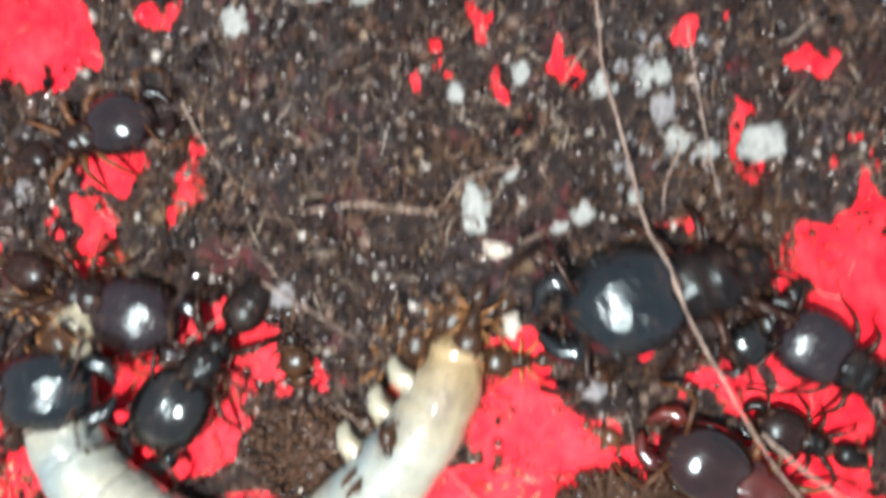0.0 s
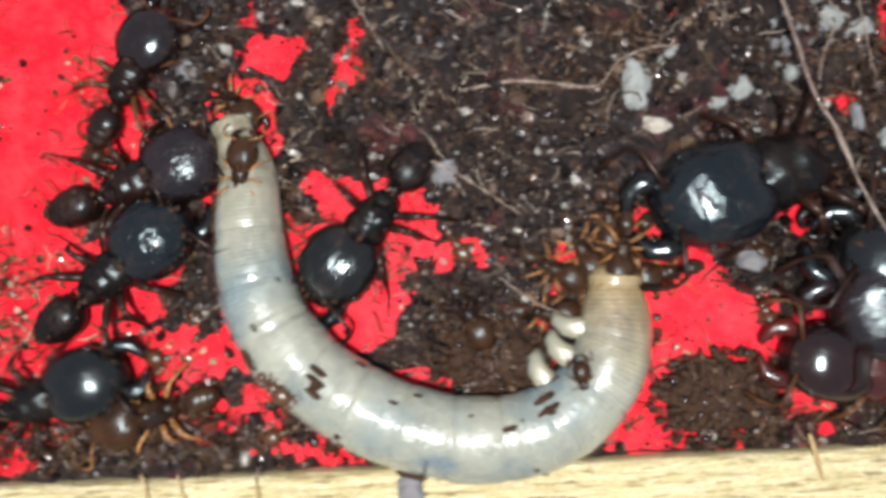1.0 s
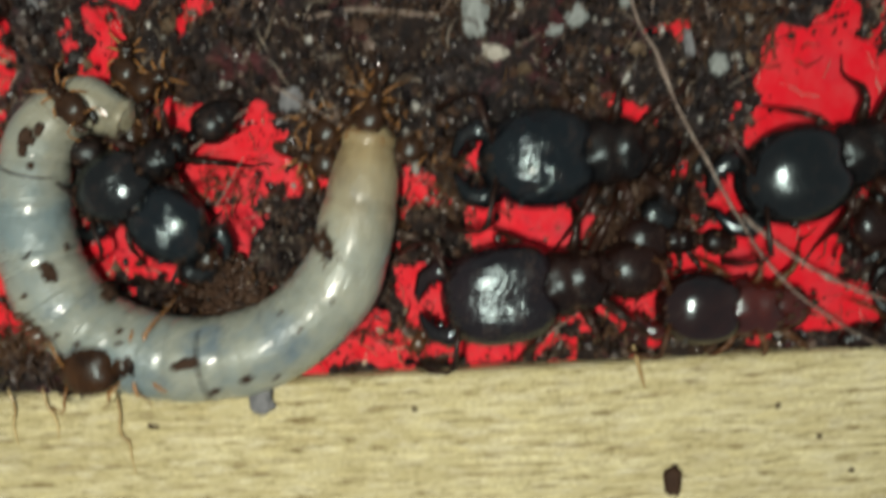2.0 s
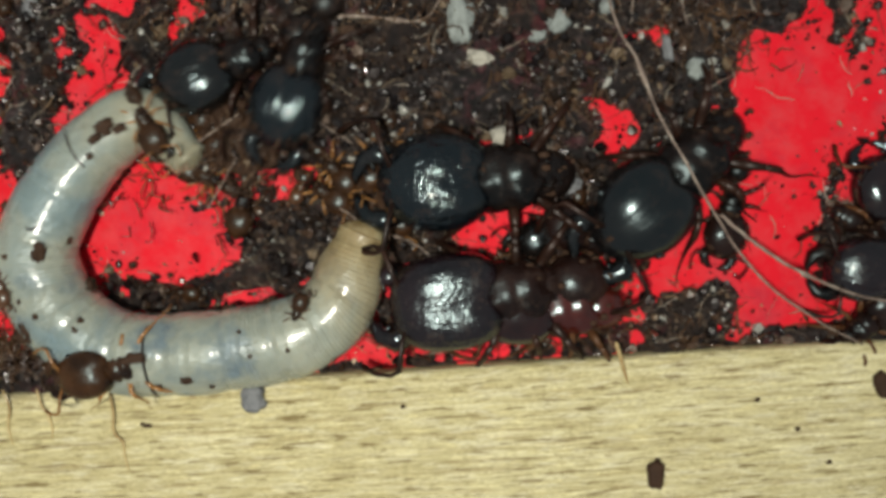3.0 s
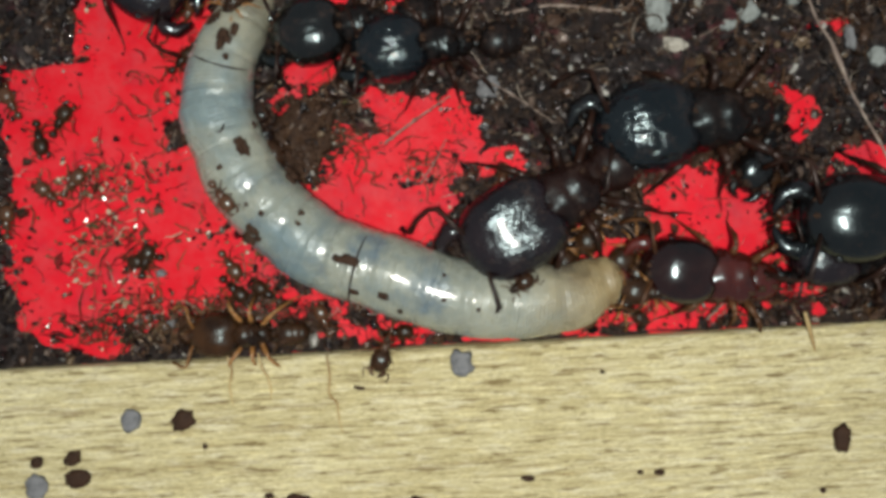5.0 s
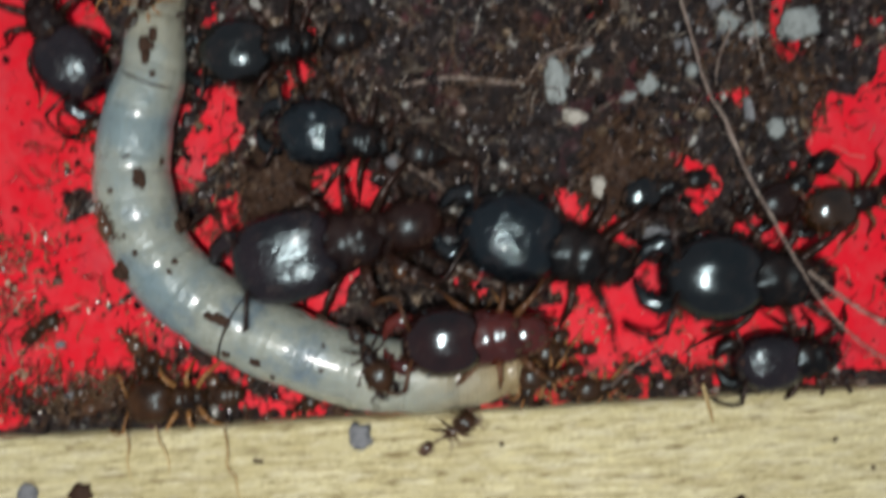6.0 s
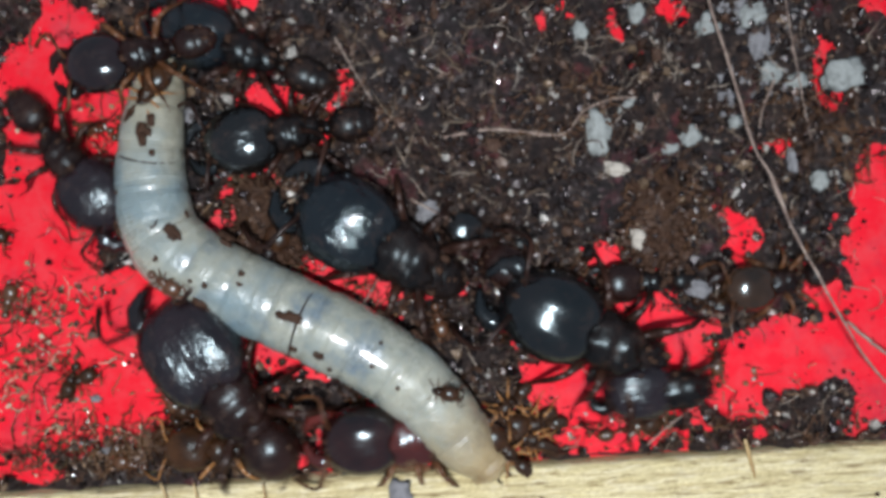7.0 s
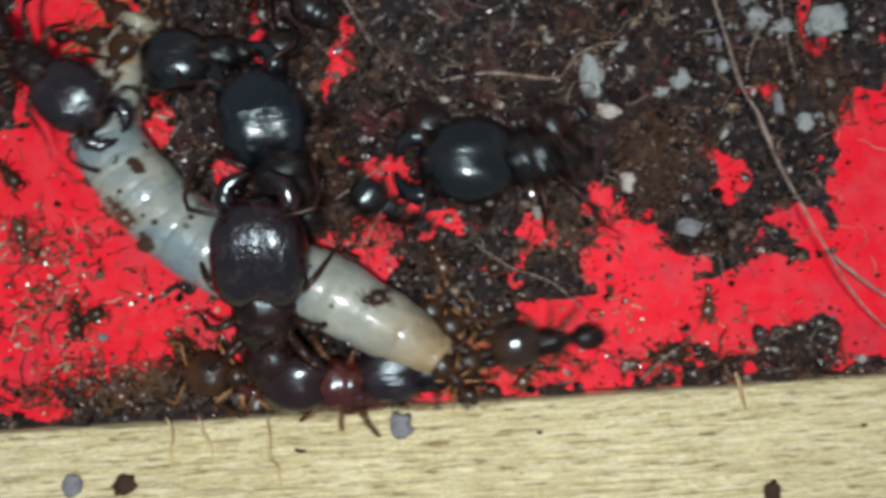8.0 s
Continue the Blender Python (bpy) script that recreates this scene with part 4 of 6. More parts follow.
spine(3.3, (-12.00, -6.91), (-13.56, -4.78), (-15.95, -5.03), (-18.39, -6.86), (-19.78, -9.50), (-19.46, -12.44), (-17.50, -14.60), (-14.30, -15.17), (-11.08, -15.19), (-8.12, -14.41), (-5.97, -13.09), (-4.60, -10.69))
spine(3.5, (-12.47, -2.63), (-13.94, -2.09), (-17.04, -2.07), (-20.30, -4.06), (-21.69, -7.29), (-20.92, -10.54), (-18.51, -12.99), (-15.02, -14.37), (-11.77, -14.26), (-9.32, -12.79), (-8.49, -10.90), (-8.21, -9.28))
spine(3.7, (-16.82, -4.20), (-19.27, -4.48), (-21.44, -5.84), (-22.79, -8.29), (-23.04, -11.29), (-22.22, -13.73), (-20.04, -15.64), (-17.33, -16.18), (-14.62, -15.64), (-12.45, -13.74), (-11.10, -10.75), (-11.92, -7.48))
spine(4, (-16.33, -6.28), (-18.12, -6.83), (-21.29, -8.49), (-23.44, -11.25), (-23.35, -13.74), (-21.82, -15.39), (-18.79, -15.11), (-15.76, -14.83), (-12.73, -13.45), (-10.81, -12.08), (-9.57, -11.52), (-8.60, -11.25))
spine(4.2, (-15.30, -1.49), (-17.80, -1.89), (-20.58, -3.27), (-22.31, -6.04), (-22.40, -9.10), (-21.15, -11.59), (-18.38, -13.26), (-14.77, -14.38), (-11.17, -14.94), (-7.85, -14.53), (-5.91, -13.56), (-4.53, -11.90))
spine(5.3, (-20.94, 2.52), (-21.37, 0.02), (-21.88, -2.77), (-21.66, -5.56), (-20.27, -8.63), (-17.62, -11.15), (-14.40, -12.83), (-11.05, -13.95), (-8.53, -14.51), (-5.45, -14.85), (-2.09, -14.79))
spine(5.5, (-20.18, 3.69), (-20.60, 1.47), (-21.15, -1.03), (-21.43, -3.53), (-21.16, -6.59), (-19.63, -9.37), (-16.57, -11.45), (-13.51, -13.12), (-10.45, -14.43), (-7.11, -15.07), (-3.90, -15.15), (-1.39, -15.26))
spine(5.8, (-20.06, 2.83), (-20.25, 0.90), (-20.98, -1.86), (-21.23, -4.62), (-20.82, -7.67), (-18.56, -10.71), (-15.52, -12.79), (-12.75, -14.10), (-9.43, -14.80), (-6.65, -14.80), (-4.15, -14.75))
spine(6, (-19.53, 5.48), (-19.82, 2.98), (-19.97, 0.21), (-20.67, -2.29), (-20.82, -5.63), (-19.45, -9.25), (-16.40, -11.76), (-13.06, -13.34), (-10.10, -14.35), (-7.00, -14.75), (-4.30, -14.65), (-2.60, -14.50))
spine(6.5, (-20.73, 2.44), (-21.15, 0.80), (-21.64, -1.66), (-21.19, -4.67), (-19.56, -7.01), (-16.69, -8.53), (-13.67, -9.50), (-11.19, -10.61), (-8.99, -11.58), (-7.06, -12.69), (-5.82, -13.80))
spine(6.7, (-21.29, 2.33), (-21.97, -1.83), (-20.72, -6.33), (-17.52, -8.61), (-13.02, -10.54), (-9.49, -12.84), (-7.49, -14.69), (-6.11, -15.67))
spine(7, (-21.31, 3.29), (-21.75, 0.29), (-21.77, -2.72), (-20.97, -5.46), (-18.25, -7.39), (-14.69, -9.05), (-11.40, -10.71), (-8.92, -12.52), (-7.12, -14.61), (-5.60, -16.15))
spine(7.3, (-21.03, 2.95), (-21.06, -0.29), (-21.42, -4.20), (-19.51, -6.81), (-14.94, -8.78), (-11.68, -11.40), (-7.73, -14.02), (-6.17, -15.79))
spine(7.5, (-21.50, 3.79), (-20.83, 1.05), (-21.38, -1.70), (-21.53, -4.17), (-19.20, -6.10), (-16.46, -8.16), (-13.70, -10.24), (-10.94, -12.33), (-8.71, -14.42), (-7.04, -16.38))
spine(8, (-22.91, 2.25), (-23.62, -0.01), (-24.34, -3.10), (-22.26, -6.21), (-19.76, -8.47), (-16.96, -9.90), (-14.00, -10.63), (-11.75, -11.92), (-9.77, -13.07), (-8.35, -14.08))

RINGS = 150
RING_STEP = LENGTH / MM / (RINGS - 1)
larva = tagged(new("larva"), "pale grey-white shiny larva curled on red plastic", "larva")


def ring_radius(k):
    """Half the body's width, from the slim tail end (0) to the head end (1)."""
    k = min(max(k, 0.0), 1.0)
    return float(np.interp(k, [0, 0.04, 0.12, 0.22, 0.35, 0.6, 0.8, 0.9, 0.96, 1.0], [0.95, 1.25, 1.50, 1.74, 1.90, 1.96, 1.88, 1.74, 1.56, 1.25]))


def ring_shape(i, half):
    """A short barrel whose girth follows the body's; thirteen segments, parted by shallow folds."""
    steps = [-0.995, -0.96] + [k / 8 for k in range(-7, 8)] + [0.96, 0.995]
    verts, faces, n = [], [], 24
    for x in steps:
        s = (i + x * half / RING_STEP) / (RINGS - 1)
        fold = abs((s * 13 + 0.5) % 1.0 - 0.5) / 13 * LENGTH / MM
        r = ring_radius(s) * (1 - 0.030 * math.exp(-(fold / 0.22) ** 2) + 0.03 * noise.noise((s * 16, 3.0, 7.0)))
        q = 1 - 0.011 * x * x - (0.10 if abs(x) > 0.95 else 0) - (0.5 if abs(x) > 0.99 else 0)
        for j in range(n):
            a = 2 * math.pi * j / n
            verts.append((x * half, r * q * math.cos(a), r * q * math.sin(a) * 0.95))
    for i in range(len(steps) - 1):
        for j in range(n):
            k = (j + 1) % n
            faces.append((i * n + j, i * n + k, (i + 1) * n + k, (i + 1) * n + j))
    faces += [tuple(range(n))[::-1], tuple((len(steps) - 1) * n + j for j in range(n))]
    return verts, faces


def ring_at(k):
    return round(k * (RINGS - 1))


larva_rings = []
for i in range(RINGS):
    shape = ring_shape(i, 0.6)
    ring = part("body_ring", shape, FLESH, larva)
    rest = ring.data.attributes.new("rest", "FLOAT_VECTOR", "POINT")
    rest.data.foreach_set("vector", [c for x, y, z in shape[0] for c in ((x + i * RING_STEP) * MM, y * MM, z * MM)])
    larva_rings.append(ring)
head_ring = larva_rings[-1]
larva_legs = []
part("tail_tip", ball((-0.1, 0, 0), (0.75, 0.95, 0.9), 20, 12), BUFF, larva_rings[0])
part("head", ball((0.15, 0, 0), (1.0, 1.22, 1.14), 22, 14), AMBER, head_ring, "amber-brown head capsule")
for s in (-1, 1):
    part("jaw", tube([(1.15, 0.3 * s, -0.1), (1.45, 0.3 * s, -0.1), (1.6, 0.08 * s, -0.1)], [0.14, 0.11, 0.04], 6), DARK_LIMB, head_ring, "dark brown jaw")
    for k in (0.94, 0.87, 0.80):
        i = ring_at(k)
        r = ring_radius(k)
        leg = part("leg", tube([(0, 0, 0.3), (0, 0.08 * s, -0.35), (0.12, 0.16 * s, -0.85), (0.42, 0.14 * s, -1.25), (0.75, 0.05 * s, -1.4)], [0.52, 0.52, 0.46, 0.34, 0.14], 10), BUFF, larva_rings[i], "short pale stubby leg")
        larva_legs.append((leg, s, r))


for n in range(26):
    i = rnd.randint(3, RINGS - 4)
    r = ring_radius(i / (RINGS - 1))
    a = rnd.uniform(-1.25, 2.5)
    z, y = r * math.cos(a) * 0.95, r * math.sin(a)
    size = rnd.uniform(0.06, 0.20)
    part("soil_speck", ball((rnd.uniform(-0.5, 0.5), y, z), (size * rnd.uniform(0.8, 1.8), size, size * 0.7), 10, 6, 0.9, ragged), DARK_CRUMB, larva_rings[i])
for k, a0, count in ((0.32, 0.5, 4), (0.44, -0.7, 3), (0.57, 0.1, 4), (0.12, 0.2, 4), (0.40, 1.5, 4), (0.78, 1.9, 5)):
    i = ring_at(k)
    r = ring_radius(k) + 0.01
    for _ in range(count):
        a = a0 + rnd.gauss(0, 0.13)
        part("dirt_crumb", ball((rnd.uniform(-0.4, 0.4), r * math.sin(a), r * 0.95 * math.cos(a)), (rnd.uniform(0.12, 0.5), rnd.uniform(0.10, 0.36), 0.14), 12, 8, 0.9, ragged),
             DARK_CRUMB, larva_rings[i], "brown soil crumb stuck to the skin")
# Thin dark strands, added in place of ants' legs reaching across the larva.
for n in range(3):
    i = ring_at((0.17, 0.28, 0.59)[n])
    r = ring_radius(i / (RINGS - 1)) + 0.03
    a0, a1 = sorted((rnd.uniform(-1.3, 0.2), rnd.uniform(0.1, 1.3)))
    path = [(0.25 * math.sin(3 * u + n) + 0.2 * u, r * math.sin(a0 + (a1 - a0) * u), r * 0.96 * math.cos(a0 + (a1 - a0) * u)) for u in np.linspace(0, 1, 9)]
    part("ant_leg_strand", tube(path, [0.03, 0.05, 0.06, 0.05, 0.06, 0.07, 0.05, 0.04, 0.02], 5), DARK_LIMB, larva_rings[i], "thin dark strand for an ant's leg across the skin")


# ---- the ants ----
def head_shape(deep):
    """Two lobes, parted by a furrow of that depth; narrower and flatter towards the jaws."""
    def shape(u):
        notch = 0.20 * max(0.0, -u.x) * math.exp(-(u.y / 0.30) ** 2)
        furrow = deep * math.exp(-(u.y / 0.15) ** 2) * max(0.0, u.z) * min(1.0, max(0.0, 0.7 - u.x))
        wide = 1.0 - 0.14 * max(0.0, u.x) ** 2
        return Vector((u.x + notch, u.y * wide, u.z * (1 - furrow) * (1 - 0.30 * max(0.0, u.x) ** 2)))
    return shape


def thorax_shape(u):
    """A lumpy hump with a groove across it."""
    return u * (1 - 0.12 * math.exp(-((u.x + 0.1) / 0.14) ** 2)) * (1 + 0.14 * noise.noise(u * 2.6) + 0.06 * noise.noise(u * 6.1))


def tergite(x, r, high):
    """One smooth plate of the gaster, tapering backwards."""
    return ball((x, 0, high), (r * 0.95, r, r * 0.86), 22, 14, 0.95)


def thigh_path(s, spread, reach):
    """From the hip out to the raised knee."""
    return [(0, 0, 0), (spread * 0.12, 0.45 * s, -0.25), (spread * 0.3, (0.5 + 0.2 * reach) * s, 0.4), (spread * 0.5, (0.5 + 0.42 * reach) * s, 0.9)]


def shin_path(s, spread, reach):
    """From the knee down to the foot on the ground."""
    return [(spread * 0.5, (0.5 + 0.42 * reach) * s, 0.9), (spread * 0.72, (0.5 + 0.62 * reach) * s, 0.5), (spread * 0.95, (0.5 + 0.85 * reach) * s, -0.9),
            (spread * 1.1, (0.5 + 0.98 * reach) * s, -1.38), (spread * 1.35, (0.5 + 1.12 * reach) * s, -1.42), (spread * 1.5, (0.5 + 1.26 * reach) * s, -1.44)]


cling = random.Random(71)


def ant(size, shell, head_shell, limb, label, fine=True, square=0.9, plump=1.0, bulk=1.25, soiled=26, tuck=0.0):
    """An ant that looks along x; its head stands over its own origin; tuck: how far the gaster is drawn in under the thorax."""
    body = tagged(new("ant"), label, "ant", group="ants")
    k = size
    dull = {"black_shell": DULL_BLACK, "wrinkled_shell": DULL_BLACK, "red_brown_shell": DULL_BROWN, "gritty_shell": DULL_BROWN}.get(shell.name, shell)
    segs, rings = (36, 26) if fine else (10, 7)

    def grown(shape):
        return [tuple(k * c for c in v) for v in shape[0]], shape[1]
    head = part("head", grown(ball((0, 0, 2.0), (2.55, 2.2, 1.6), segs, rings, square, head_shape(0.12 if size > 0.78 else 0.04))), head_shell, body, "large glossy bilobed head")
    if fine:
        part("clypeus", grown(ball((2.15, 0, 1.75), (0.5, 0.95, 0.5), 16, 10, 0.8)), head_shell, head)
    for s in (-1, 1):
        jaw = tube([(1.9, 1.2 * s, 1.6), (2.6, 1.5 * s, 1.55), (3.2, 1.25 * s, 1.5), (3.6, 0.55 * s, 1.45), (3.65, 0.2 * s, 1.4)], [0.58, 0.55, 0.42, 0.22, 0.05], 9)
        teeth = [tube([(x, y * s, 1.5), (x - 0.1, (y - 0.42) * s, 1.45)], [0.16, 0.03], 5) for x, y in ((3.2, 0.95), (2.85, 1.1))] if fine else []
        part("mandible", grown(joined(jaw, *teeth)), shell, head, "stout dark jaw")
        part("antenna", grown(tube([(1.9, 0.7 * s, 2.7), (2.2, 1.5 * s, 3.0), (2.5, 2.7 * s, 3.0), (2.9, 2.9 * s, 2.7), (3.6, 2.8 * s, 2.2), (4.2, 2.5 * s, 1.7)],
                                   [0.13, 0.11, 0.14, 0.10, 0.13, 0.17, 0.08], 6)), limb, head, "elbowed brown feeler")
        part("eye", grown(ball((1.0, 1.9 * s, 2.55), (0.2, 0.16, 0.2), 8, 6)), BLACK_SHELL, head)
    high = min(bulk, 1.3)
    thorax = part("thorax", grown(joined(ball((-2.95, 0, 1.7), (1.2 * bulk, 1.02 * bulk, 1.0 * high), segs, rings, 0.9, thorax_shape),
                                         ball((-4.0, 0, 1.35), (0.95 * bulk, 0.78 * bulk, 0.75 * high), 16, 11, 0.85, thorax_shape), tube([(-1.7, 0, 1.8), (-2.6, 0, 1.75)], [0.75, 0.95], 10))), dull, body)
    if fine:
        for s in (-1, 1):
            part("spine", grown(tube([(-4.3, 0.4 * s, 1.8), (-4.75, 0.5 * s, 2.2), (-4.95, 0.52 * s, 2.45)], [0.16, 0.09, 0.02], 6)), dull, thorax)
    part("waist", grown(joined(ball((-4.95, 0, 1.2), (0.34, 0.42, 0.60), 10, 7), ball((-5.4, 0, 1.05), (0.34, 0.50, 0.48), 10, 7), tube([(-4.5, 0, 1.15), (-5.8 + min(0.0, tuck), 0, 1.0)], [0.26, 0.3], 6))), dull, body)
    low = 1.12 * plump
    gaster = part("gaster", grown(ball((-6.75 + tuck, 0, low), (1.25 * plump, 1.22 * plump, 1.04 * plump), segs, rings, 0.95)), dull, body)
    if fine:
        for x, r in ((-7.35, 1.16), (-7.85, 0.94), (-8.25, 0.62)):
            part("tergite", grown(tergite(-6.75 + tuck + (x + 6.75) * plump * (1 - 0.45 * min(1.0, max(0.0, tuck))), r * plump, low - 0.1)), dull, gaster)
    if fine:
        bits = []
        for cx, rx, ry, top, count, rim in ((0, 2.5, 2.15, 2.0, soiled, 0.78), (-3.3, 1.9 * bulk, 0.95 * bulk, 1.5, 14, 0.5), (-7.1 + tuck, 1.7 * plump, 1.2 * plump, 1.1, 9, 0.6)):
            for _ in range(count):
                a, d = cling.uniform(0, 6.28), rim + (1.0 - rim) * cling.random()
                px, py = rx * d * math.cos(a), ry * d * math.sin(a)
                size = cling.uniform(0.05, 0.19) / k ** 0.6
                pz = top + 1.1 * min(1.3, ry) * math.sqrt(max(0.0, 1 - d * d)) - 0.05
                bits.append(ball((cx + px, py, pz), (size * cling.uniform(0.7, 1.6), size * cling.uniform(0.6, 1.2), size * 0.7), 6, 4, 0.8, lumpy))
        tagged(part("clinging_soil", grown(joined(*bits)), DARK_CRUMB, body, "brown soil crumbs stuck to the shell"), kind="stuff")
    for s in (-1, 1):
        for x, spread, reach in ((-2.6, 2.2, 2.5), (-3.3, -0.4, 2.7), (-4.0, -2.6, 2.7)):
            leg = part("leg", grown(tube(thigh_path(s, spread, reach), [0.30, 0.24, 0.27, 0.16], 8 if fine else 5)), limb, body, "jointed brown leg", at(k * x, k * 0.5 * s, k * 1.5))
            part("shin", grown(tube(shin_path(s, spread, reach), [0.16, 0.17, 0.10, 0.065, 0.05, 0.03], 7 if fine else 4)), limb, leg)
    return body


ants = {
    "a": ant(1.04, BLACK_SHELL, STRIPED_SHELL, DARK_LIMB, "very large blue-black ant with wrinkled shiny head", True, 0.88, 0.95, 1.5, 50, 1.9),
    "b": ant(1.02, RED_SHELL, GRITTY_SHELL, DARK_LIMB, "large dark ant with square head biting the larva", True, 0.66, 1.1, 1.5, 50, 0.9),
    "c": ant(1.02, BLACK_SHELL, BLACK_SHELL, DARK_LIMB, "large glossy black ant on soil", True, 0.92, 0.95, 1.45, 20, 1.9),
    "d": ant(0.77, CHESTNUT, GARNET, BROWN_LIMB, "dark red-brown ant with shiny garnet-black head", True, 0.84, 1.15, 1.75, 30, 1.7),
    "e": ant(0.76, BLACK_SHELL, SOOTY_SHELL, DARK_LIMB, "round-headed black ant beside the larva", soiled=60),
    "f": ant(0.76, RED_SHELL, GRITTY_SHELL, DARK_LIMB, "dark purple-brown ant at the larva's tail", soiled=50),
    "g": ant(0.78, BLACK_SHELL, STRIPED_SHELL, DARK_LIMB, "dark brown-black ant climbing over the larva", soiled=60),
    "h": ant(0.74, BLACK_SHELL, BLACK_SHELL, DARK_LIMB, "blue-black ant crossing the red floor"),
    "i": ant(0.62, DULL_BROWN, RED_SHELL, BROWN_LIMB, "dull dark brown ant on red plastic", soiled=40),
    "j": ant(0.52, MOTTLED_SHELL, MOTTLED_SHELL, TAN_LIMB, "brown ant waiting against the wooden strip"),
    "k": ant(0.54, DULL_BROWN, BROWN_SHELL, BROWN_LIMB, "small dark ant with a shining head", soiled=50),
    "l": ant(0.68, DULL_BLACK, GRITTY_SHELL, DARK_LIMB, "dull dark ant near the wooden strip", True, 0.8, 0.9, 1.5, 60, 2.2),
    "m": ant(0.31, DULL_BROWN, MOTTLED_SHELL, DARK_LIMB, "dusty dark brown ant burrowing beside the larva"),
    "n": ant(0.46, DULL_BLACK, DULL_BROWN, DARK_LIMB, "dull black worker ant in the throng", soiled=60),
    "o": ant(0.50, DULL_BROWN, DULL_BROWN, DARK_LIMB, "dull dark brown worker ant among larger ants", soiled=60),
    "p": ant(0.44, DULL_BLACK, SOOTY_SHELL, DARK_LIMB, "dusty black worker ant between larger ants", soiled=70),
    "q": ant(0.30, MOTTLED_SHELL, MOTTLED_SHELL, TAN_LIMB, "brown dusty ant tugging at the larva's head", soiled=50),
    "r": ant(0.62, RED_SHELL, RED_SHELL, BROWN_LIMB, "dark maroon worker ant on the crowded red floor"),
    "s": ant(0.52, RED_SHELL, DULL_BROWN, BROWN_LIMB, "dusty maroon worker ant in a dense crowd"),
    "small": ant(0.23, TINY_SHELL, MOTTLED_SHELL, BROWN_LIMB, "small slender brown ant running on the wooden strip", True, 0.95, 1.1, 1.1, 10, -3.0),
}
CROWD = [("r", 2.7, -8.8, 95), ("s", 5.2, -9.6, 150), ("r", 8.2, -7.6, 200), ("s", 3.2, -14.2, 30), ("r", 6.6, -14.6, 175), ("s", 8.6, -12.9, 250), ("r", 12.2, -11.6, 165),
         ("s", 11.9, -8.2, 130), ("r", 14.8, -13.2, 190), ("s", 4.6, -11.9, 320)]
crowd = []
for n, (kind, x, y, way) in enumerate(CROWD):
    crowd.append((ants[kind] if n < 2 else copy_thing(ants[kind], at(x, y, 0, way)), x, y, way))
tiny = []
tiny_ant = ant(0.17, TINY_SHELL, TINY_SHELL, BROWN_LIMB, "tiny amber-brown ant among soil crumbs", False)
dark_tiny = ant(0.18, MOTTLED_SHELL, MOTTLED_SHELL, BROWN_LIMB, "tiny dark brown ant among soil crumbs", False)
SPOTS = [(rnd.uniform(-33, -20), rnd.uniform(-14, 4)) for _ in range(13)] + [(rnd.uniform(-25, -12), rnd.uniform(-16, -13)) for _ in range(7)] \
    + [(rnd.uniform(-12, 8), rnd.uniform(-15, -6)) for _ in range(5)]
for i, (x, y) in enumerate(SPOTS):
    first = (tiny_ant, dark_tiny)[i % 2]
    one = first if i < 2 else copy_thing(first, at(x, y))
    tiny.append((one, x, y))
helpers = []
for n, (along, sideways, high, way) in enumerate(((0.8, 0.7, 0.2, 200), (1.3, -0.5, 0.0, 150), (0.4, -1.6, 0.0, 110), (-1.0, 1.7, 0.0, 260), (1.9, 0.3, 0.0, 185), (0.9, -0.3, 1.3, 170), (0.3, 1.9, 0.0, 240))):
    helpers.append((copy_thing(ants["q"], at(0, 0)), along, sideways, high, way, 1))
for along, sideways, high, way in ((-0.9, 0.6, 0.0, 20), (-0.5, -1.4, 0.0, 60), (0.8, -1.7, 0.0, 100), (1.2, 0.2, 2.0, 160)):
    helpers.append((tagged(copy_thing(ants["q"], at(0, 0)), "brown dusty ant tugging at the larva's tail"), along, sideways, high, way, 0))
riders = [copy_thing((tiny_ant, dark_tiny)[i % 2], at(0, 0)) for i in range(2)]
for one in riders:
    tagged(one, "tiny brown ant clinging to the larva")
bead = stone("grain", 0, 0, 0.38, 0.55, 0.38, 0, CREAM_STONE, "cream-white grain carried about by ants", 77, 1.0)


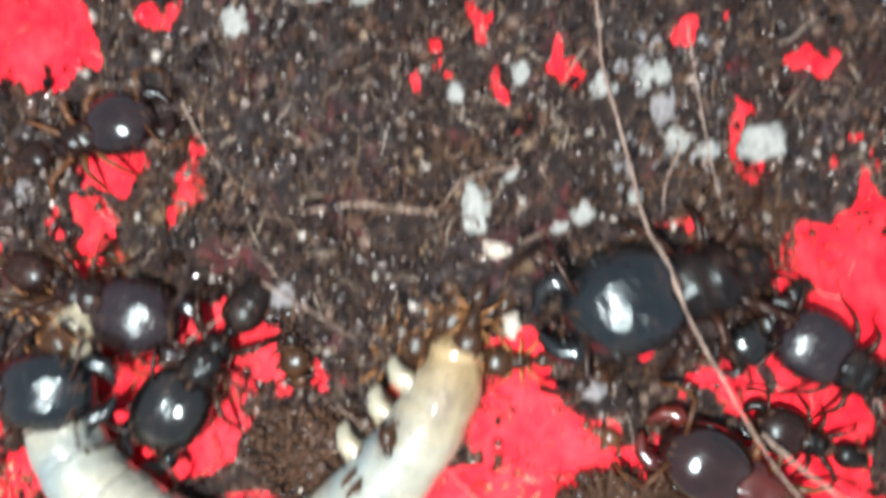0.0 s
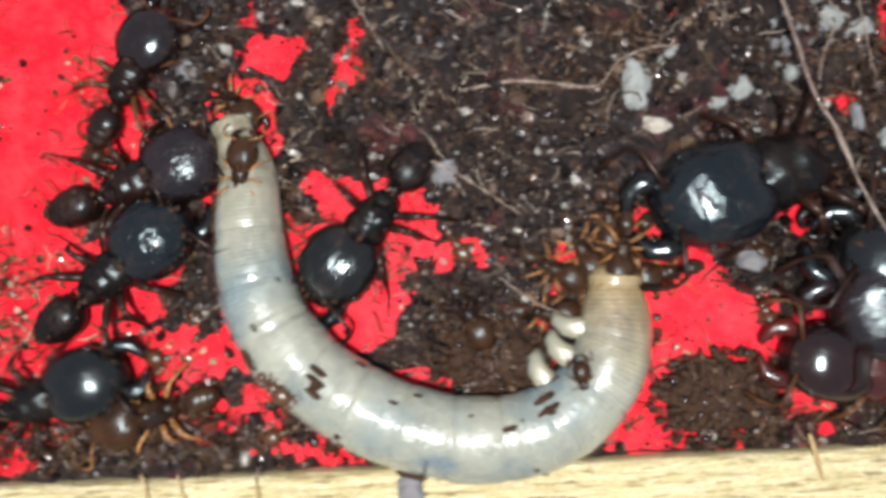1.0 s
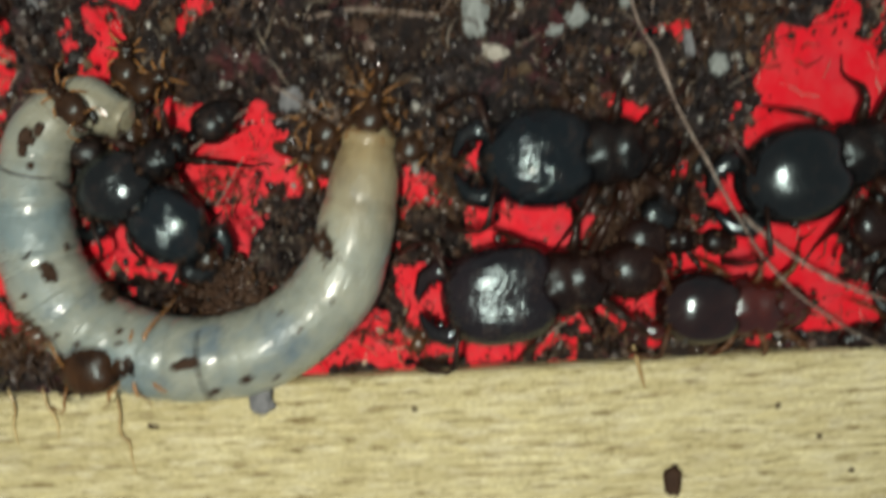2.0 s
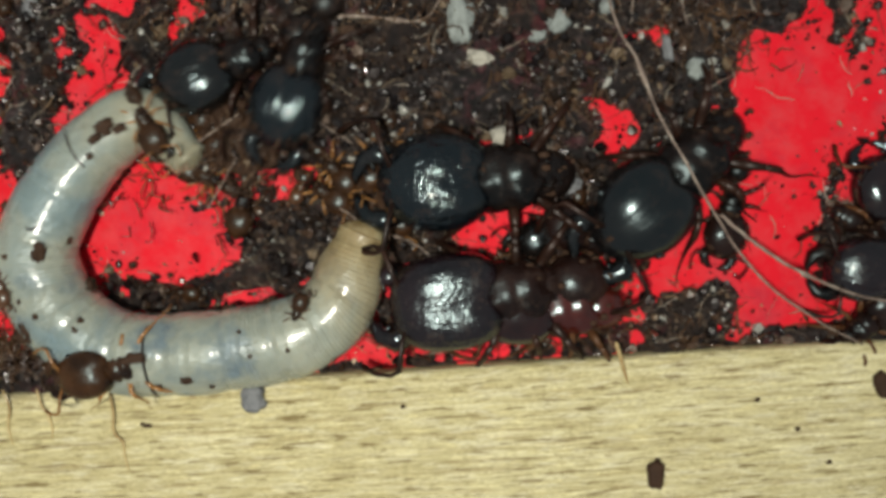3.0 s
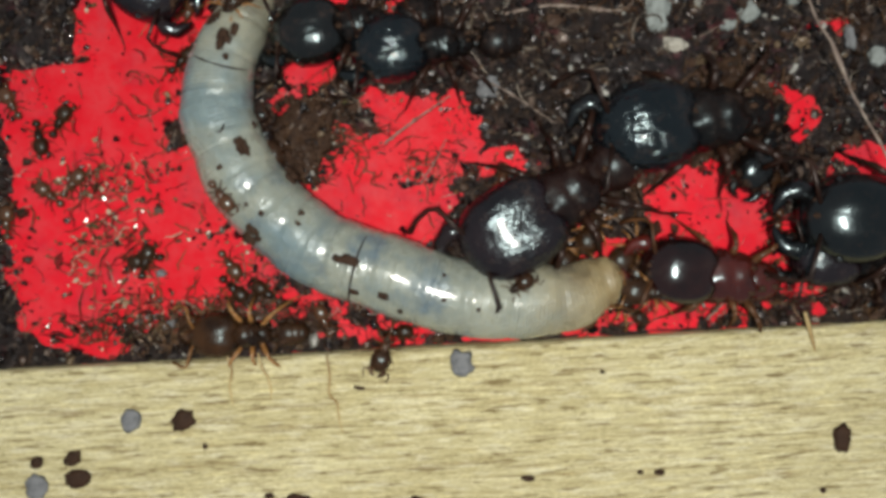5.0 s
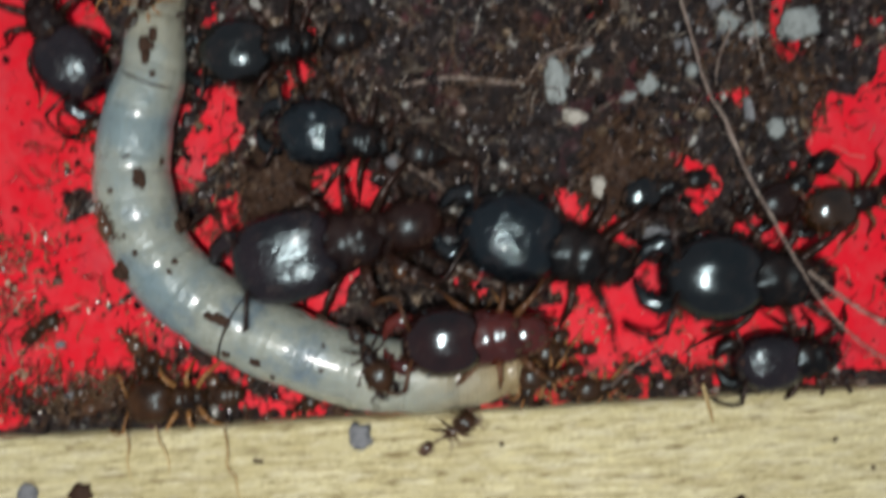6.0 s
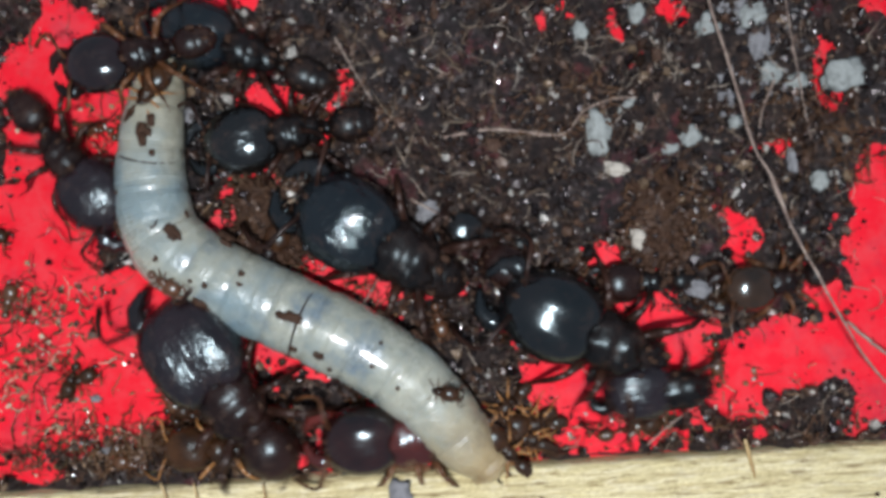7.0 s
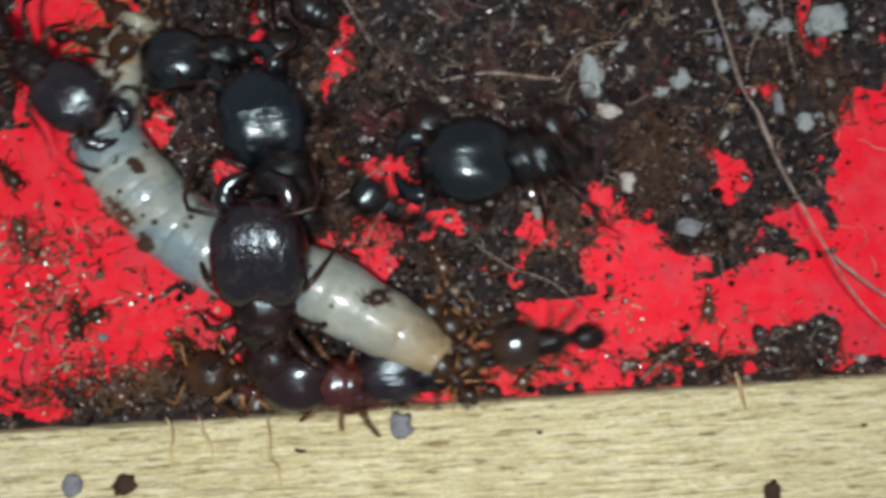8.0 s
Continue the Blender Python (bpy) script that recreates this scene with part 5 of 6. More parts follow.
def soil_clump():
    """A crumbly clump with fibres in it, dragged about by the struggling larva."""
    g = random.Random(88)
    top = tagged(new("soil_clump"), "crumbly brown soil clump matted with fibres", "soil clump")
    part("core", ball((0, 0, 0.35), (2.3, 1.6, 0.5), 24, 14, 0.95, lambda u: lumpy(lumpy(u))), DARK_CRUMB, top)
    bits, dull, straws = [], [], []
    for _ in range(480):
        a, d = g.uniform(0, 6.28), g.random() ** 0.5
        x, y = 3.1 * d * math.cos(a), 2.3 * d * math.sin(a)
        z = 0.25 + 0.75 * max(0.0, 1 - d * d) ** 0.5
        size = 0.07 * 3.6 ** (g.random() ** 1.6)
        v, f = ball((0, 0, 0), (size, size * g.uniform(0.5, 0.9), size * 0.7), 6, 4, 0.8, lumpy)
        (bits if g.random() < 0.3 else dull).append(([(x + p * math.cos(a) - q * math.sin(a), y + p * math.sin(a) + q * math.cos(a), z + h) for p, q, h in v], f))
    for _ in range(150):
        a, step, path = g.uniform(0, 6.28), g.uniform(0.2, 0.5), []
        q = Vector((g.gauss(0, 1.4), g.gauss(0, 1.0), g.uniform(0.3, 1.1)))
        for _ in range(5):
            path.append(tuple(q))
            a += g.gauss(0, 0.5)
            q = q + Vector((step * math.cos(a), step * math.sin(a), g.uniform(-0.2, 0.15)))
            q.z = max(q.z, 0.08)
        w = g.uniform(0.02, 0.045)
        straws.append(tube(path, [w * 0.6, w, w, w * 0.8, w * 0.4], 4))
    for name, shapes, mat in (("crumb_layer", bits, CRUMB), ("dull_crumb_layer", dull, DARK_CRUMB), ("fibre_mat", straws, TANGLE)):
        tagged(part(name, joined(*shapes), mat, top), kind="stuff")
    return top


clump = soil_clump()
other_clump = tagged(copy_thing(clump, at(6.5, -13.5)), "loose brown soil clump kicked about by large ants")


def motions():
    times = sorted(SPINES)
    lines = {t: curve_through(SPINES[t], RINGS) for t in times}
    for i, ring in enumerate(larva_rings):
        rows = []
        lift = max(ring_radius(i / (RINGS - 1)) * 0.93, 1.2)
        for t in times:
            p = lines[t]
            d = p[min(i + 1, RINGS - 1)] - p[max(i - 1, 0)]
            roll = float(np.interp(t, [1.5, 2.0], [75, 0]))
            rows.append((t, at(p[i][0], p[i][1], lift, math.degrees(math.atan2(d[1], d[0]))) @ pose(0, 0, 0, roll)))
        walk(ring, rows)
    for n, (leg, s, r) in enumerate(larva_legs):
        rows = []
        for t, fold in ((0, 0), (0.3, 14), (0.6, -8), (0.9, 12), (1.2, -6), (1.5, 6), (1.8, 45), (2.1, 82), (8, 82)):
            rows.append((t, pose(0, 0.5 * s * MM, -(r - 0.5) * MM, 0, fold + (4 if n % 2 else -4), 0)))
        walk(leg, rows)
    g = random.Random(31)
    for one, x, y in tiny:
        a, rows = g.uniform(0, 360), []
        for t in (0, 1.5, 3, 4.5, 6, 8):
            rows.append((t, at(x, y, 0.05 + float(surface(np.array(x), np.array(y))), a)))
            a += g.uniform(-70, 70)
            x, y = x + 0.8 * g.uniform(0, 1) * math.cos(radians(a)), max(y + 0.8 * g.uniform(0, 1) * math.sin(radians(a)), float(edge_y(x)) + 0.8)
        walk(one, rows)
    for one, along, sideways, high, way, end in helpers:
        rows = []
        for t in times:
            p = lines[t][-1 if end else 0]
            d = lines[t][-1] - lines[t][-5] if end else lines[t][4] - lines[t][0]
            d = d / np.linalg.norm(d)
            a, w = along + g.uniform(-0.3, 0.3), sideways + g.uniform(-0.3, 0.3)
            if end:
                a += float(np.interp(t, [2.6, 3.3, 3.6, 3.9], [0, 2.2, 2.2, 0]))
            x, y = p[0] + d[0] * a - d[1] * w, p[1] + d[1] * a + d[0] * w
            y = max(y, float(edge_y(x)) + 1.7)
            rows.append((t, at(x, y, max(high, 0.05), math.degrees(math.atan2(d[1], d[0])) + way + g.uniform(-12, 12))))
        walk(one, rows)
    for n, one in enumerate(riders):
        rows, i, side = [], ring_at((0.38, 0.86)[n]), g.uniform(-0.8, 0.8)
        for t in times:
            p, r = lines[t], ring_radius(i / (RINGS - 1))
            d = p[min(i + 1, RINGS - 1)] - p[max(i - 1, 0)]
            d = d / np.linalg.norm(d)
            rows.append((t, at(p[i][0] - d[1] * side * r, p[i][1] + d[0] * side * r, r * (0.93 + 0.9 * math.cos(math.asin(side)) ), math.degrees(math.atan2(d[1], d[0])) + 40 * n)))
        walk(one, rows)
    for n, (one, x, y, way) in enumerate(crowd):
        rows = [(0, at(x + 20, y + 1, 0, way + 20)), (2.0, at(x + 18, y + 0.5, 0, way - 10)), (3.0, at(x + 17, y + 0.6, 0, way + 10))]
        for t in (3.3, 3.5, 3.7, 3.9, 4.1, 4.3):
            rows.append((t, at(x + g.uniform(-0.5, 0.5) + float(np.interp(t, [3.5, 3.95], [16, 0])), y + g.uniform(-0.3, 0.5) * (0 if y < -13 else 1), 0, way + g.uniform(-14, 14))))
        walk(one, rows + [(5.2, at(x + 15, y + 1.5, 0, way + 40)), (8, at(x + 19, y + 2, 0, way + 60))])
    for body in list(ants.values()) + [one for one, *_ in crowd[2:]]:
        legs = [o for o in body.children if o.name.startswith("leg")]
        for n, leg in enumerate(legs):
            home, beat = leg.matrix_basis.copy(), g.uniform(0.32, 0.45)
            rows, t, sign = [], 0.0, 1 if n % 2 else -1
            while t < 8.0:
                rows.append((t, home @ pose(0, 0, 0, 0, 0, sign * g.uniform(4, 13))))
                sign, t = -sign, t + beat
            rows.append((8.0, home))
            walk(leg, rows)
    walk(ants['a'], [(0, at(6.34, -3.98, 0.00, 195)), (0.5, at(3.47, -4.47, 0.00, 200)), (1, at(3.11, -5.05, 0.00, 200)), (1.5, at(3.43, -6.38, 0.00, 195)),
        (2, at(2.86, -6.71, 0.00, 185)), (2.2, at(1.74, -7.13, 0.00, 180)), (3.3, at(-2.70, -8.33, 0.00, 190)), (3.5, at(-3.75, -10.80, 0.00, 215)),
        (4, at(-0.30, -8.02, 0.00, 250)), (4.2, at(2.24, -5.09, 0.00, 230)), (5.3, at(-1.36, -6.32, 0.00, 185)), (5.5, at(0.58, -5.65, 0.00, 182)),
        (6, at(-2.35, -7.88, 0.00, 165)), (6.5, at(-7.06, -7.99, 0.00, 150)), (6.75, at(-11.68, -6.79, 0.00, 140)), (7, at(-12.29, -4.51, 0.00, 150)),
        (7.5, at(-13.65, -2.83, 0.00, 165)), (8, at(-16.54, -2.34, 0.00, 110))])
    walk(ants['b'], [(0, at(21.10, -9.05, 0.00, 190)), (0.5, at(15.64, -9.03, 0.00, 190)), (1, at(10.60, -9.70, 0.00, 195)), (1.2, at(5.23, -11.05, 0.00, 190)),
        (1.5, at(1.79, -12.92, 0.00, 180)), (2, at(1.12, -12.78, 0.00, 190)), (2.2, at(0.71, -11.24, 0.00, 185)), (3.3, at(-2.61, -13.60, 0.00, 190)),
        (3.5, at(-5.52, -13.34, 0.00, 200)), (4, at(-0.40, -12.64, 0.00, 262)), (4.2, at(-2.37, -10.13, 0.00, 258)), (5.3, at(-7.51, -11.97, 1.20, 205)),
        (5.5, at(-7.32, -12.41, 2.20, 215) @ pose(0, 0, 0, 0, -20, 0)), (5.7, at(-10.43, -11.50, 1.20, 205)), (6, at(-13.17, -8.83, 0.60, 195)), (6.3, at(-14.90, -10.43, 2.60, 185) @ pose(0, 0, 0, 0, -20, 0)),
        (6.5, at(-16.56, -12.03, 0.40, 175)), (6.75, at(-18.11, -12.77, 0.00, 160)), (7, at(-19.62, -10.61, 0.30, 125)), (7.2, at(-18.55, -9.66, 1.20, 100) @ pose(0, 0, 0, 0, -20, 0)),
        (7.5, at(-18.19, -8.38, 2.40, 92) @ pose(0, 0, 0, 0, -20, 0)), (8, at(-16.24, -8.37, 2.60, 90) @ pose(0, 0, 0, 0, -20, 0))])
    walk(ants['c'], [(0, at(24.00, -6.00, 0.00, 130)), (0.5, at(16.80, -8.60, 0.00, 145)), (1, at(10.74, -8.03, 0.00, 160)), (1.5, at(10.70, -10.90, 0.00, 170)),
        (2, at(14.22, -7.50, 0.00, 200)), (2.2, at(14.34, -8.44, 0.00, 205)), (3.3, at(7.00, -9.46, 0.00, 225)), (3.5, at(7.35, -10.21, 0.00, 215)),
        (4, at(9.05, -11.02, 0.00, 200)), (4.2, at(9.26, -11.94, 0.00, 190)), (5.3, at(9.39, -10.33, 0.00, 175)), (5.5, at(9.93, -10.87, 0.00, 170)),
        (6, at(7.59, -9.83, 0.00, 178)), (6.5, at(2.90, -10.46, 0.00, 172)), (7, at(-2.36, -9.03, 0.00, 155)), (7.5, at(-3.78, -7.88, 0.00, 128)),
        (8, at(-6.34, -4.48, 0.00, 184))])
    walk(ants['d'], [(0, at(9.71, -10.73, 0.00, 150)), (0.2, at(8.28, -11.85, 0.00, 150)), (0.4, at(6.37, -11.75, 0.00, 155)), (0.5, at(5.74, -11.83, 0.00, 160)),
        (0.7, at(7.43, -10.67, 0.00, 165)), (0.8, at(8.96, -11.32, 0.00, 170)), (1, at(8.04, -12.11, 0.00, 170)), (1.5, at(12.00, -13.86, 0.00, 172)),
        (2, at(10.19, -13.45, 0.00, 180)), (2.2, at(8.79, -12.58, 0.00, 180)), (3.3, at(1.77, -13.81, 0.00, 180)), (3.5, at(3.66, -13.69, 0.00, 178)),
        (4, at(5.95, -12.07, 0.00, 185)), (4.2, at(4.53, -14.40, 0.00, 180)), (5.3, at(0.95, -12.27, 0.00, 172)), (5.5, at(0.67, -11.86, 0.00, 175)),
        (5.7, at(-1.52, -12.89, 0.00, 178)), (5.85, at(-4.40, -13.87, 0.80, 180)), (6, at(-5.70, -12.80, 2.00, 184)), (6.2, at(-5.58, -12.73, 1.60, 180)),
        (6.5, at(-7.89, -13.59, 1.20, 176)), (6.7, at(-8.32, -13.31, 1.80, 178)), (7, at(-11.65, -15.05, 0.30, 180)), (7.5, at(-14.80, -14.94, 0.00, 172)),
        (8, at(-15.14, -15.28, 0.00, 170))])
    walk(ants['e'], [(0, at(-13.05, -8.84, 0.00, 235)), (0.5, at(-12.16, -9.10, 0.00, 240)), (1, at(-13.01, -8.10, 0.00, 235)), (1.5, at(-14.81, -5.72, 0.00, 200)),
        (2.0, at(-16.30, -8.00, 0.00, 215)), (2.2, at(-16.20, -7.40, 0.00, 225)), (3.3, at(-10.86, -2.17, 0.00, 200)), (3.4, at(-10.69, -2.32, 0.00, 200)), (3.5, at(-15.64, -4.74, 0.00, 200)),
        (3.7, at(-16.72, -10.73, 0.00, 210)), (4, at(-15.80, -10.40, 0.00, 215)), (4.2, at(-17.70, -6.45, 0.00, 200)), (5.3, at(-17.21, -1.06, 0.00, 190)),
        (5.5, at(-17.16, -0.71, 0.00, 195)), (6, at(-15.84, 1.22, 0.00, 190)), (6.5, at(-17.51, 0.01, 0.00, 185)), (7, at(-17.43, -0.51, 0.00, 190)),
        (7.5, at(-17.30, 0.00, 0.00, 185)), (8, at(-21.01, 0.59, 0.00, 190))])
    walk(ants['f'], [(0, at(-14.69, -4.80, 0.00, 340)), (0.5, at(-15.42, -4.18, 0.00, 370)), (1, at(-19.92, -3.70, 0.00, 380)), (1.5, at(-23.66, -3.30, 0.00, 400)),
        (2, at(-25.10, -1.07, 0.00, 410)), (2.2, at(-24.87, -0.74, 0.00, 410)), (3.3, at(-28.70, -1.27, 0.00, 380)), (3.5, at(-29.54, -0.82, 0.00, 360)),
        (4, at(-20.42, -4.95, 0.00, 330)), (4.2, at(-25.46, -1.64, 0.00, 330)), (5.3, at(-25.48, 1.35, 0.00, 320)), (5.5, at(-25.65, 1.69, 0.00, 310)),
        (6, at(-24.03, 0.72, 0.00, 300)), (6.5, at(-26.73, -1.27, 0.00, 300)), (6.8, at(-25.24, -4.93, 0.00, 320)), (7, at(-24.56, -3.13, 0.00, 310)),
        (7.5, at(-22.98, -0.77, 1.50, 305)), (8, at(-25.21, -1.56, 2.20, 320))])
    walk(ants['g'], [(0, at(-18.00, -7.90, 1.20, 0)), (0.5, at(-16.23, -8.03, 0.00, 30)), (1, at(-21.26, -7.03, 0.00, 40)), (1.5, at(-24.22, -8.75, 0.00, 30)),
        (1.8, at(-21.32, -9.60, 0.00, 0)), (2, at(-13.84, -9.70, 0.00, -40)), (2.2, at(-15.03, -13.00, 0.00, -80)), (3.3, at(-6.45, -1.20, 0.00, -130)),
        (3.5, at(-8.15, -0.80, 0.00, -160)), (4, at(-13.01, -4.65, 0.00, -170)), (4.2, at(-13.63, -0.56, 0.00, -170)), (5.3, at(-12.71, -2.66, 0.00, -175)),
        (5.5, at(-12.11, -2.71, 0.00, -170)), (6, at(-12.04, -2.73, 0.00, -190)), (6.5, at(-13.62, -1.13, 0.00, -210)), (7, at(-19.50, 4.62, 0.00, -200)),
        (7.5, at(-21.05, 5.67, 0.00, -210)), (8, at(-18.93, 6.15, 0.00, -210))])
    walk(ants['h'], [(0, at(-24.40, -9.86, 0.00, 0)), (0.5, at(-22.59, -12.69, 0.00, 10)), (1, at(-24.11, -13.32, 0.00, 20)), (1.1, at(-19.82, -13.94, 0.00, 10)), (1.3, at(-22.09, -14.41, 0.00, 20)), (1.5, at(-24.31, -13.60, 0.00, 30)),
        (2, at(-28.36, -14.88, 0.00, 80)), (2.6, at(-28.86, -12.08, 0.00, 130)), (4, at(-41.76, -11.26, 0.00, 160)), (8, at(-39.39, -10.33, 0.00, 170))])
    walk(ants['i'], [(0, at(-15.56, 3.53, 0.00, 20)), (0.5, at(-19.24, 1.64, 0.00, 35)), (1, at(-21.60, 1.89, 0.00, 60)), (1.5, at(-25.39, 0.48, 0.00, 120)),
        (2, at(-26.50, 2.03, 0.00, 160)), (4, at(-33.59, 4.03, 0.00, 160)), (5, at(-35.55, 4.68, 0.00, 230)), (6, at(-30.82, 5.51, 0.00, 300)),
        (6.5, at(-32.50, 4.60, 0.00, 330)), (6.75, at(-25.98, 2.04, 1.00, 262)), (7, at(-23.57, 2.81, 2.20, 195)), (7.3, at(-24.40, 4.30, 1.20, 190)),
        (7.5, at(-27.20, 6.20, 0.30, 175)), (8, at(-29.50, 7.20, 0.00, 170))])
    walk(ants['j'], [(0, at(-20.75, -20.81, 0.00, 180)), (1.5, at(-23.07, -14.11, 0.40, 200)), (2, at(-16.80, -15.99, 2.20, 190)), (2.2, at(-16.74, -16.32, 2.20, 190)),
        (3.3, at(-16.79, -15.91, 2.40, 190)), (3.5, at(-18.16, -15.44, 2.60, 188)), (4, at(-19.06, -16.23, 2.70, 178)), (4.2, at(-19.99, -14.30, 2.00, 180)),
        (5.3, at(-22.07, -16.80, 0.20, 182)), (5.5, at(-20.63, -15.85, 0.00, 185)), (6.5, at(-20.20, -16.23, 0.00, 180)), (7.5, at(-20.20, -15.04, 0.00, 175)),
        (8, at(-19.52, -15.12, 0.00, 175))])
    walk(ants['k'], [(0, at(21.38, -5.39, 0.00, 180)), (3, at(24.58, -8.63, 0.00, 185)), (4, at(10.19, -14.81, 0.00, 180)), (4.4, at(11.73, -11.01, 0.00, 185)),
        (5.5, at(17.25, -7.10, 0.00, 190)), (6, at(13.74, -6.55, 0.00, 200)), (6.5, at(14.09, -7.48, 0.00, 200)), (6.8, at(8.95, -7.09, 0.00, 190)),
        (7, at(7.51, -7.73, 0.00, 190)), (7.5, at(3.37, -11.25, 0.00, 190)), (8, at(-3.92, -13.77, 0.00, 185))])
    walk(ants['l'], [(0, at(14.15, -5.74, 0.00, 150)), (0.3, at(16.50, -7.20, 0.00, 165)), (0.6, at(21.00, -9.00, 0.00, 180)), (2, at(20.70, -12.33, 0.00, 190)), (3.5, at(14.34, -10.79, 0.00, 185)), (4, at(4.39, -9.29, 0.00, 190)),
        (4.2, at(6.02, -9.15, 0.00, 190)), (5.3, at(9.73, -13.96, 0.00, 180)), (5.5, at(11.08, -14.38, 0.00, 180)), (6, at(10.49, -14.08, 0.00, 185)),
        (6.5, at(9.78, -13.59, 0.00, 180)), (7, at(1.93, -12.73, 0.00, 180)), (7.5, at(-4.24, -13.62, 0.00, 185)), (8, at(-10.35, -15.08, 0.00, 180))])
    walk(ants['m'], [(0, at(-7.87, -6.76, 0.00, 280)), (0.5, at(-6.86, -11.50, 0.00, 280)), (1, at(-6.84, -11.02, 0.50, 300)), (1.5, at(-7.43, -12.26, 0.00, 280)),
        (2, at(-12.56, -11.29, 0.00, 280)), (2.2, at(-12.66, -9.92, 0.00, 280)), (3.3, at(-10.05, -9.04, 0.00, 240)), (3.5, at(-15.65, -4.81, 0.00, 230)),
        (3.7, at(-20.13, -10.94, 3.20, 230)), (4, at(-20.51, -11.52, 3.20, 250)), (4.2, at(-22.85, -9.29, 3.20, 260)), (5.3, at(-16.40, -7.00, 0.60, 300)),
        (5.5, at(-14.60, -6.60, 0.80, 310)), (5.8, at(-12.20, -11.20, 3.00, 300)), (6, at(-8.70, -14.40, 3.10, 300)), (6.2, at(-11.40, -12.40, 3.20, 310)),
        (6.5, at(-13.60, -7.20, 0.60, 360)), (7, at(-15.80, -5.20, 0.50, 420)), (8, at(-16.60, -3.60, 0.50, 440))])
    walk(ants['n'], [(0, at(13.05, -9.43, 0.00, 160)), (0.5, at(12.12, -13.26, 0.00, 192.9)), (1, at(12.30, -11.22, 0.00, 186.9)), (1.5, at(12.65, -14.03, 0.00, 210.3)),
        (2, at(18.19, -9.74, 0.00, 252.8)), (2.2, at(18.71, -10.68, 0.00, 231.8)), (3.3, at(11.04, -10.08, 0.00, 265.5)), (3.5, at(11.38, -11.14, 0.00, 267.7)),
        (4, at(13.46, -12.96, 0.00, 226.7)), (4.2, at(13.10, -15.06, 0.00, 230.8)), (5.3, at(11.89, -14.28, 0.00, 227.5)), (5.5, at(12.37, -14.63, 0.00, 196.6)),
        (6, at(11.09, -6.16, 0.00, 219)), (6.5, at(6.17, -7.43, 0.00, 224.4)), (7, at(1.17, -7.48, 0.00, 181.5)), (7.5, at(0.81, -8.12, 0.00, 169.3)),
        (8, at(-1.90, -2.51, 0.00, 202.3))])
    walk(ants['o'], [(0, at(27.32, -7.06, 0.00, 165)), (0.5, at(22.26, -6.68, 0.00, 177.9)), (1, at(16.75, -6.28, 0.00, 156.9)), (1.5, at(8.12, -11.13, 0.00, 155.3)),
        (2, at(7.75, -10.37, 0.00, 177.8)), (2.2, at(7.81, -9.54, 0.00, 146.8)), (3.3, at(2.24, -9.86, 0.00, 165.5)), (3.5, at(0.35, -9.03, 0.00, 187.7)),
        (4, at(-0.46, -4.87, 0.00, 223.7)), (4.2, at(-2.11, -2.87, 0.00, 233.8)), (5.3, at(-1.83, -7.75, 0.00, 192.5)), (5.5, at(-2.25, -6.92, 0.00, 176.6)),
        (6, at(-5.44, -8.15, 0.00, 171)), (6.5, at(-4.60, -7.60, 0.00, 162)), (7, at(-4.60, -6.60, 0.00, 155)), (7.5, at(-5.40, -5.60, 0.00, 150)),
        (8, at(-8.40, -2.40, 0.00, 160))])
    walk(ants['p'], [(0, at(11.65, -5.75, 0.00, 225)), (0.5, at(9.28, -5.40, 0.00, 242.9)), (1, at(8.68, -5.52, 0.00, 216.9)), (1.5, at(8.69, -7.39, 0.00, 225.3)),
        (2, at(8.36, -9.26, 0.00, 227.8)), (2.2, at(7.20, -10.40, 0.00, 196.8)), (3.3, at(2.54, -10.40, 0.00, 220.5)), (3.5, at(2.01, -9.90, 0.00, 257.7)),
        (4, at(5.08, -3.57, 0.00, 266.7)), (4.2, at(8.60, -3.08, 0.00, 260.8)), (5.3, at(4.13, -9.23, 0.00, 227.5)), (5.5, at(6.29, -8.37, 0.00, 198.6)),
        (6, at(4.25, -5.80, 0.00, 196)), (6.5, at(-0.91, -7.84, 0.00, 192.4)), (7, at(-6.70, -4.86, 0.00, 166.5)), (7.5, at(-7.64, -1.41, 0.00, 196.3)),
        (8, at(-11.55, -6.06, 0.00, 152.3))])
    walk(ants['q'], [(0, at(-0.99, -5.48, 0.00, 260)), (0.5, at(0.42, -6.23, 0.00, 255)), (1, at(-0.70, -7.66, 0.00, 260)), (1.5, at(-2.58, -6.59, 0.00, 265)),
        (2, at(-5.08, -4.66, 0.00, 270)), (2.2, at(-5.59, -5.85, 0.00, 280)), (3.3, at(-2.21, -9.78, 0.00, 240)), (3.5, at(-3.61, -8.16, 0.00, 220)),
        (4, at(-5.77, -11.99, 0.00, 200)), (4.2, at(-2.11, -11.33, 0.00, 200)), (5.3, at(0.98, -15.16, 0.00, 190)), (5.5, at(2.63, -15.90, 0.00, 190)),
        (6, at(1.64, -15.61, 0.00, 190)), (6.5, at(-2.51, -15.11, 0.00, 200)), (7, at(-4.40, -14.86, 0.00, 200)), (7.5, at(-2.41, -15.18, 0.00, 190)),
        (8, at(-6.31, -14.66, 0.00, 200))])
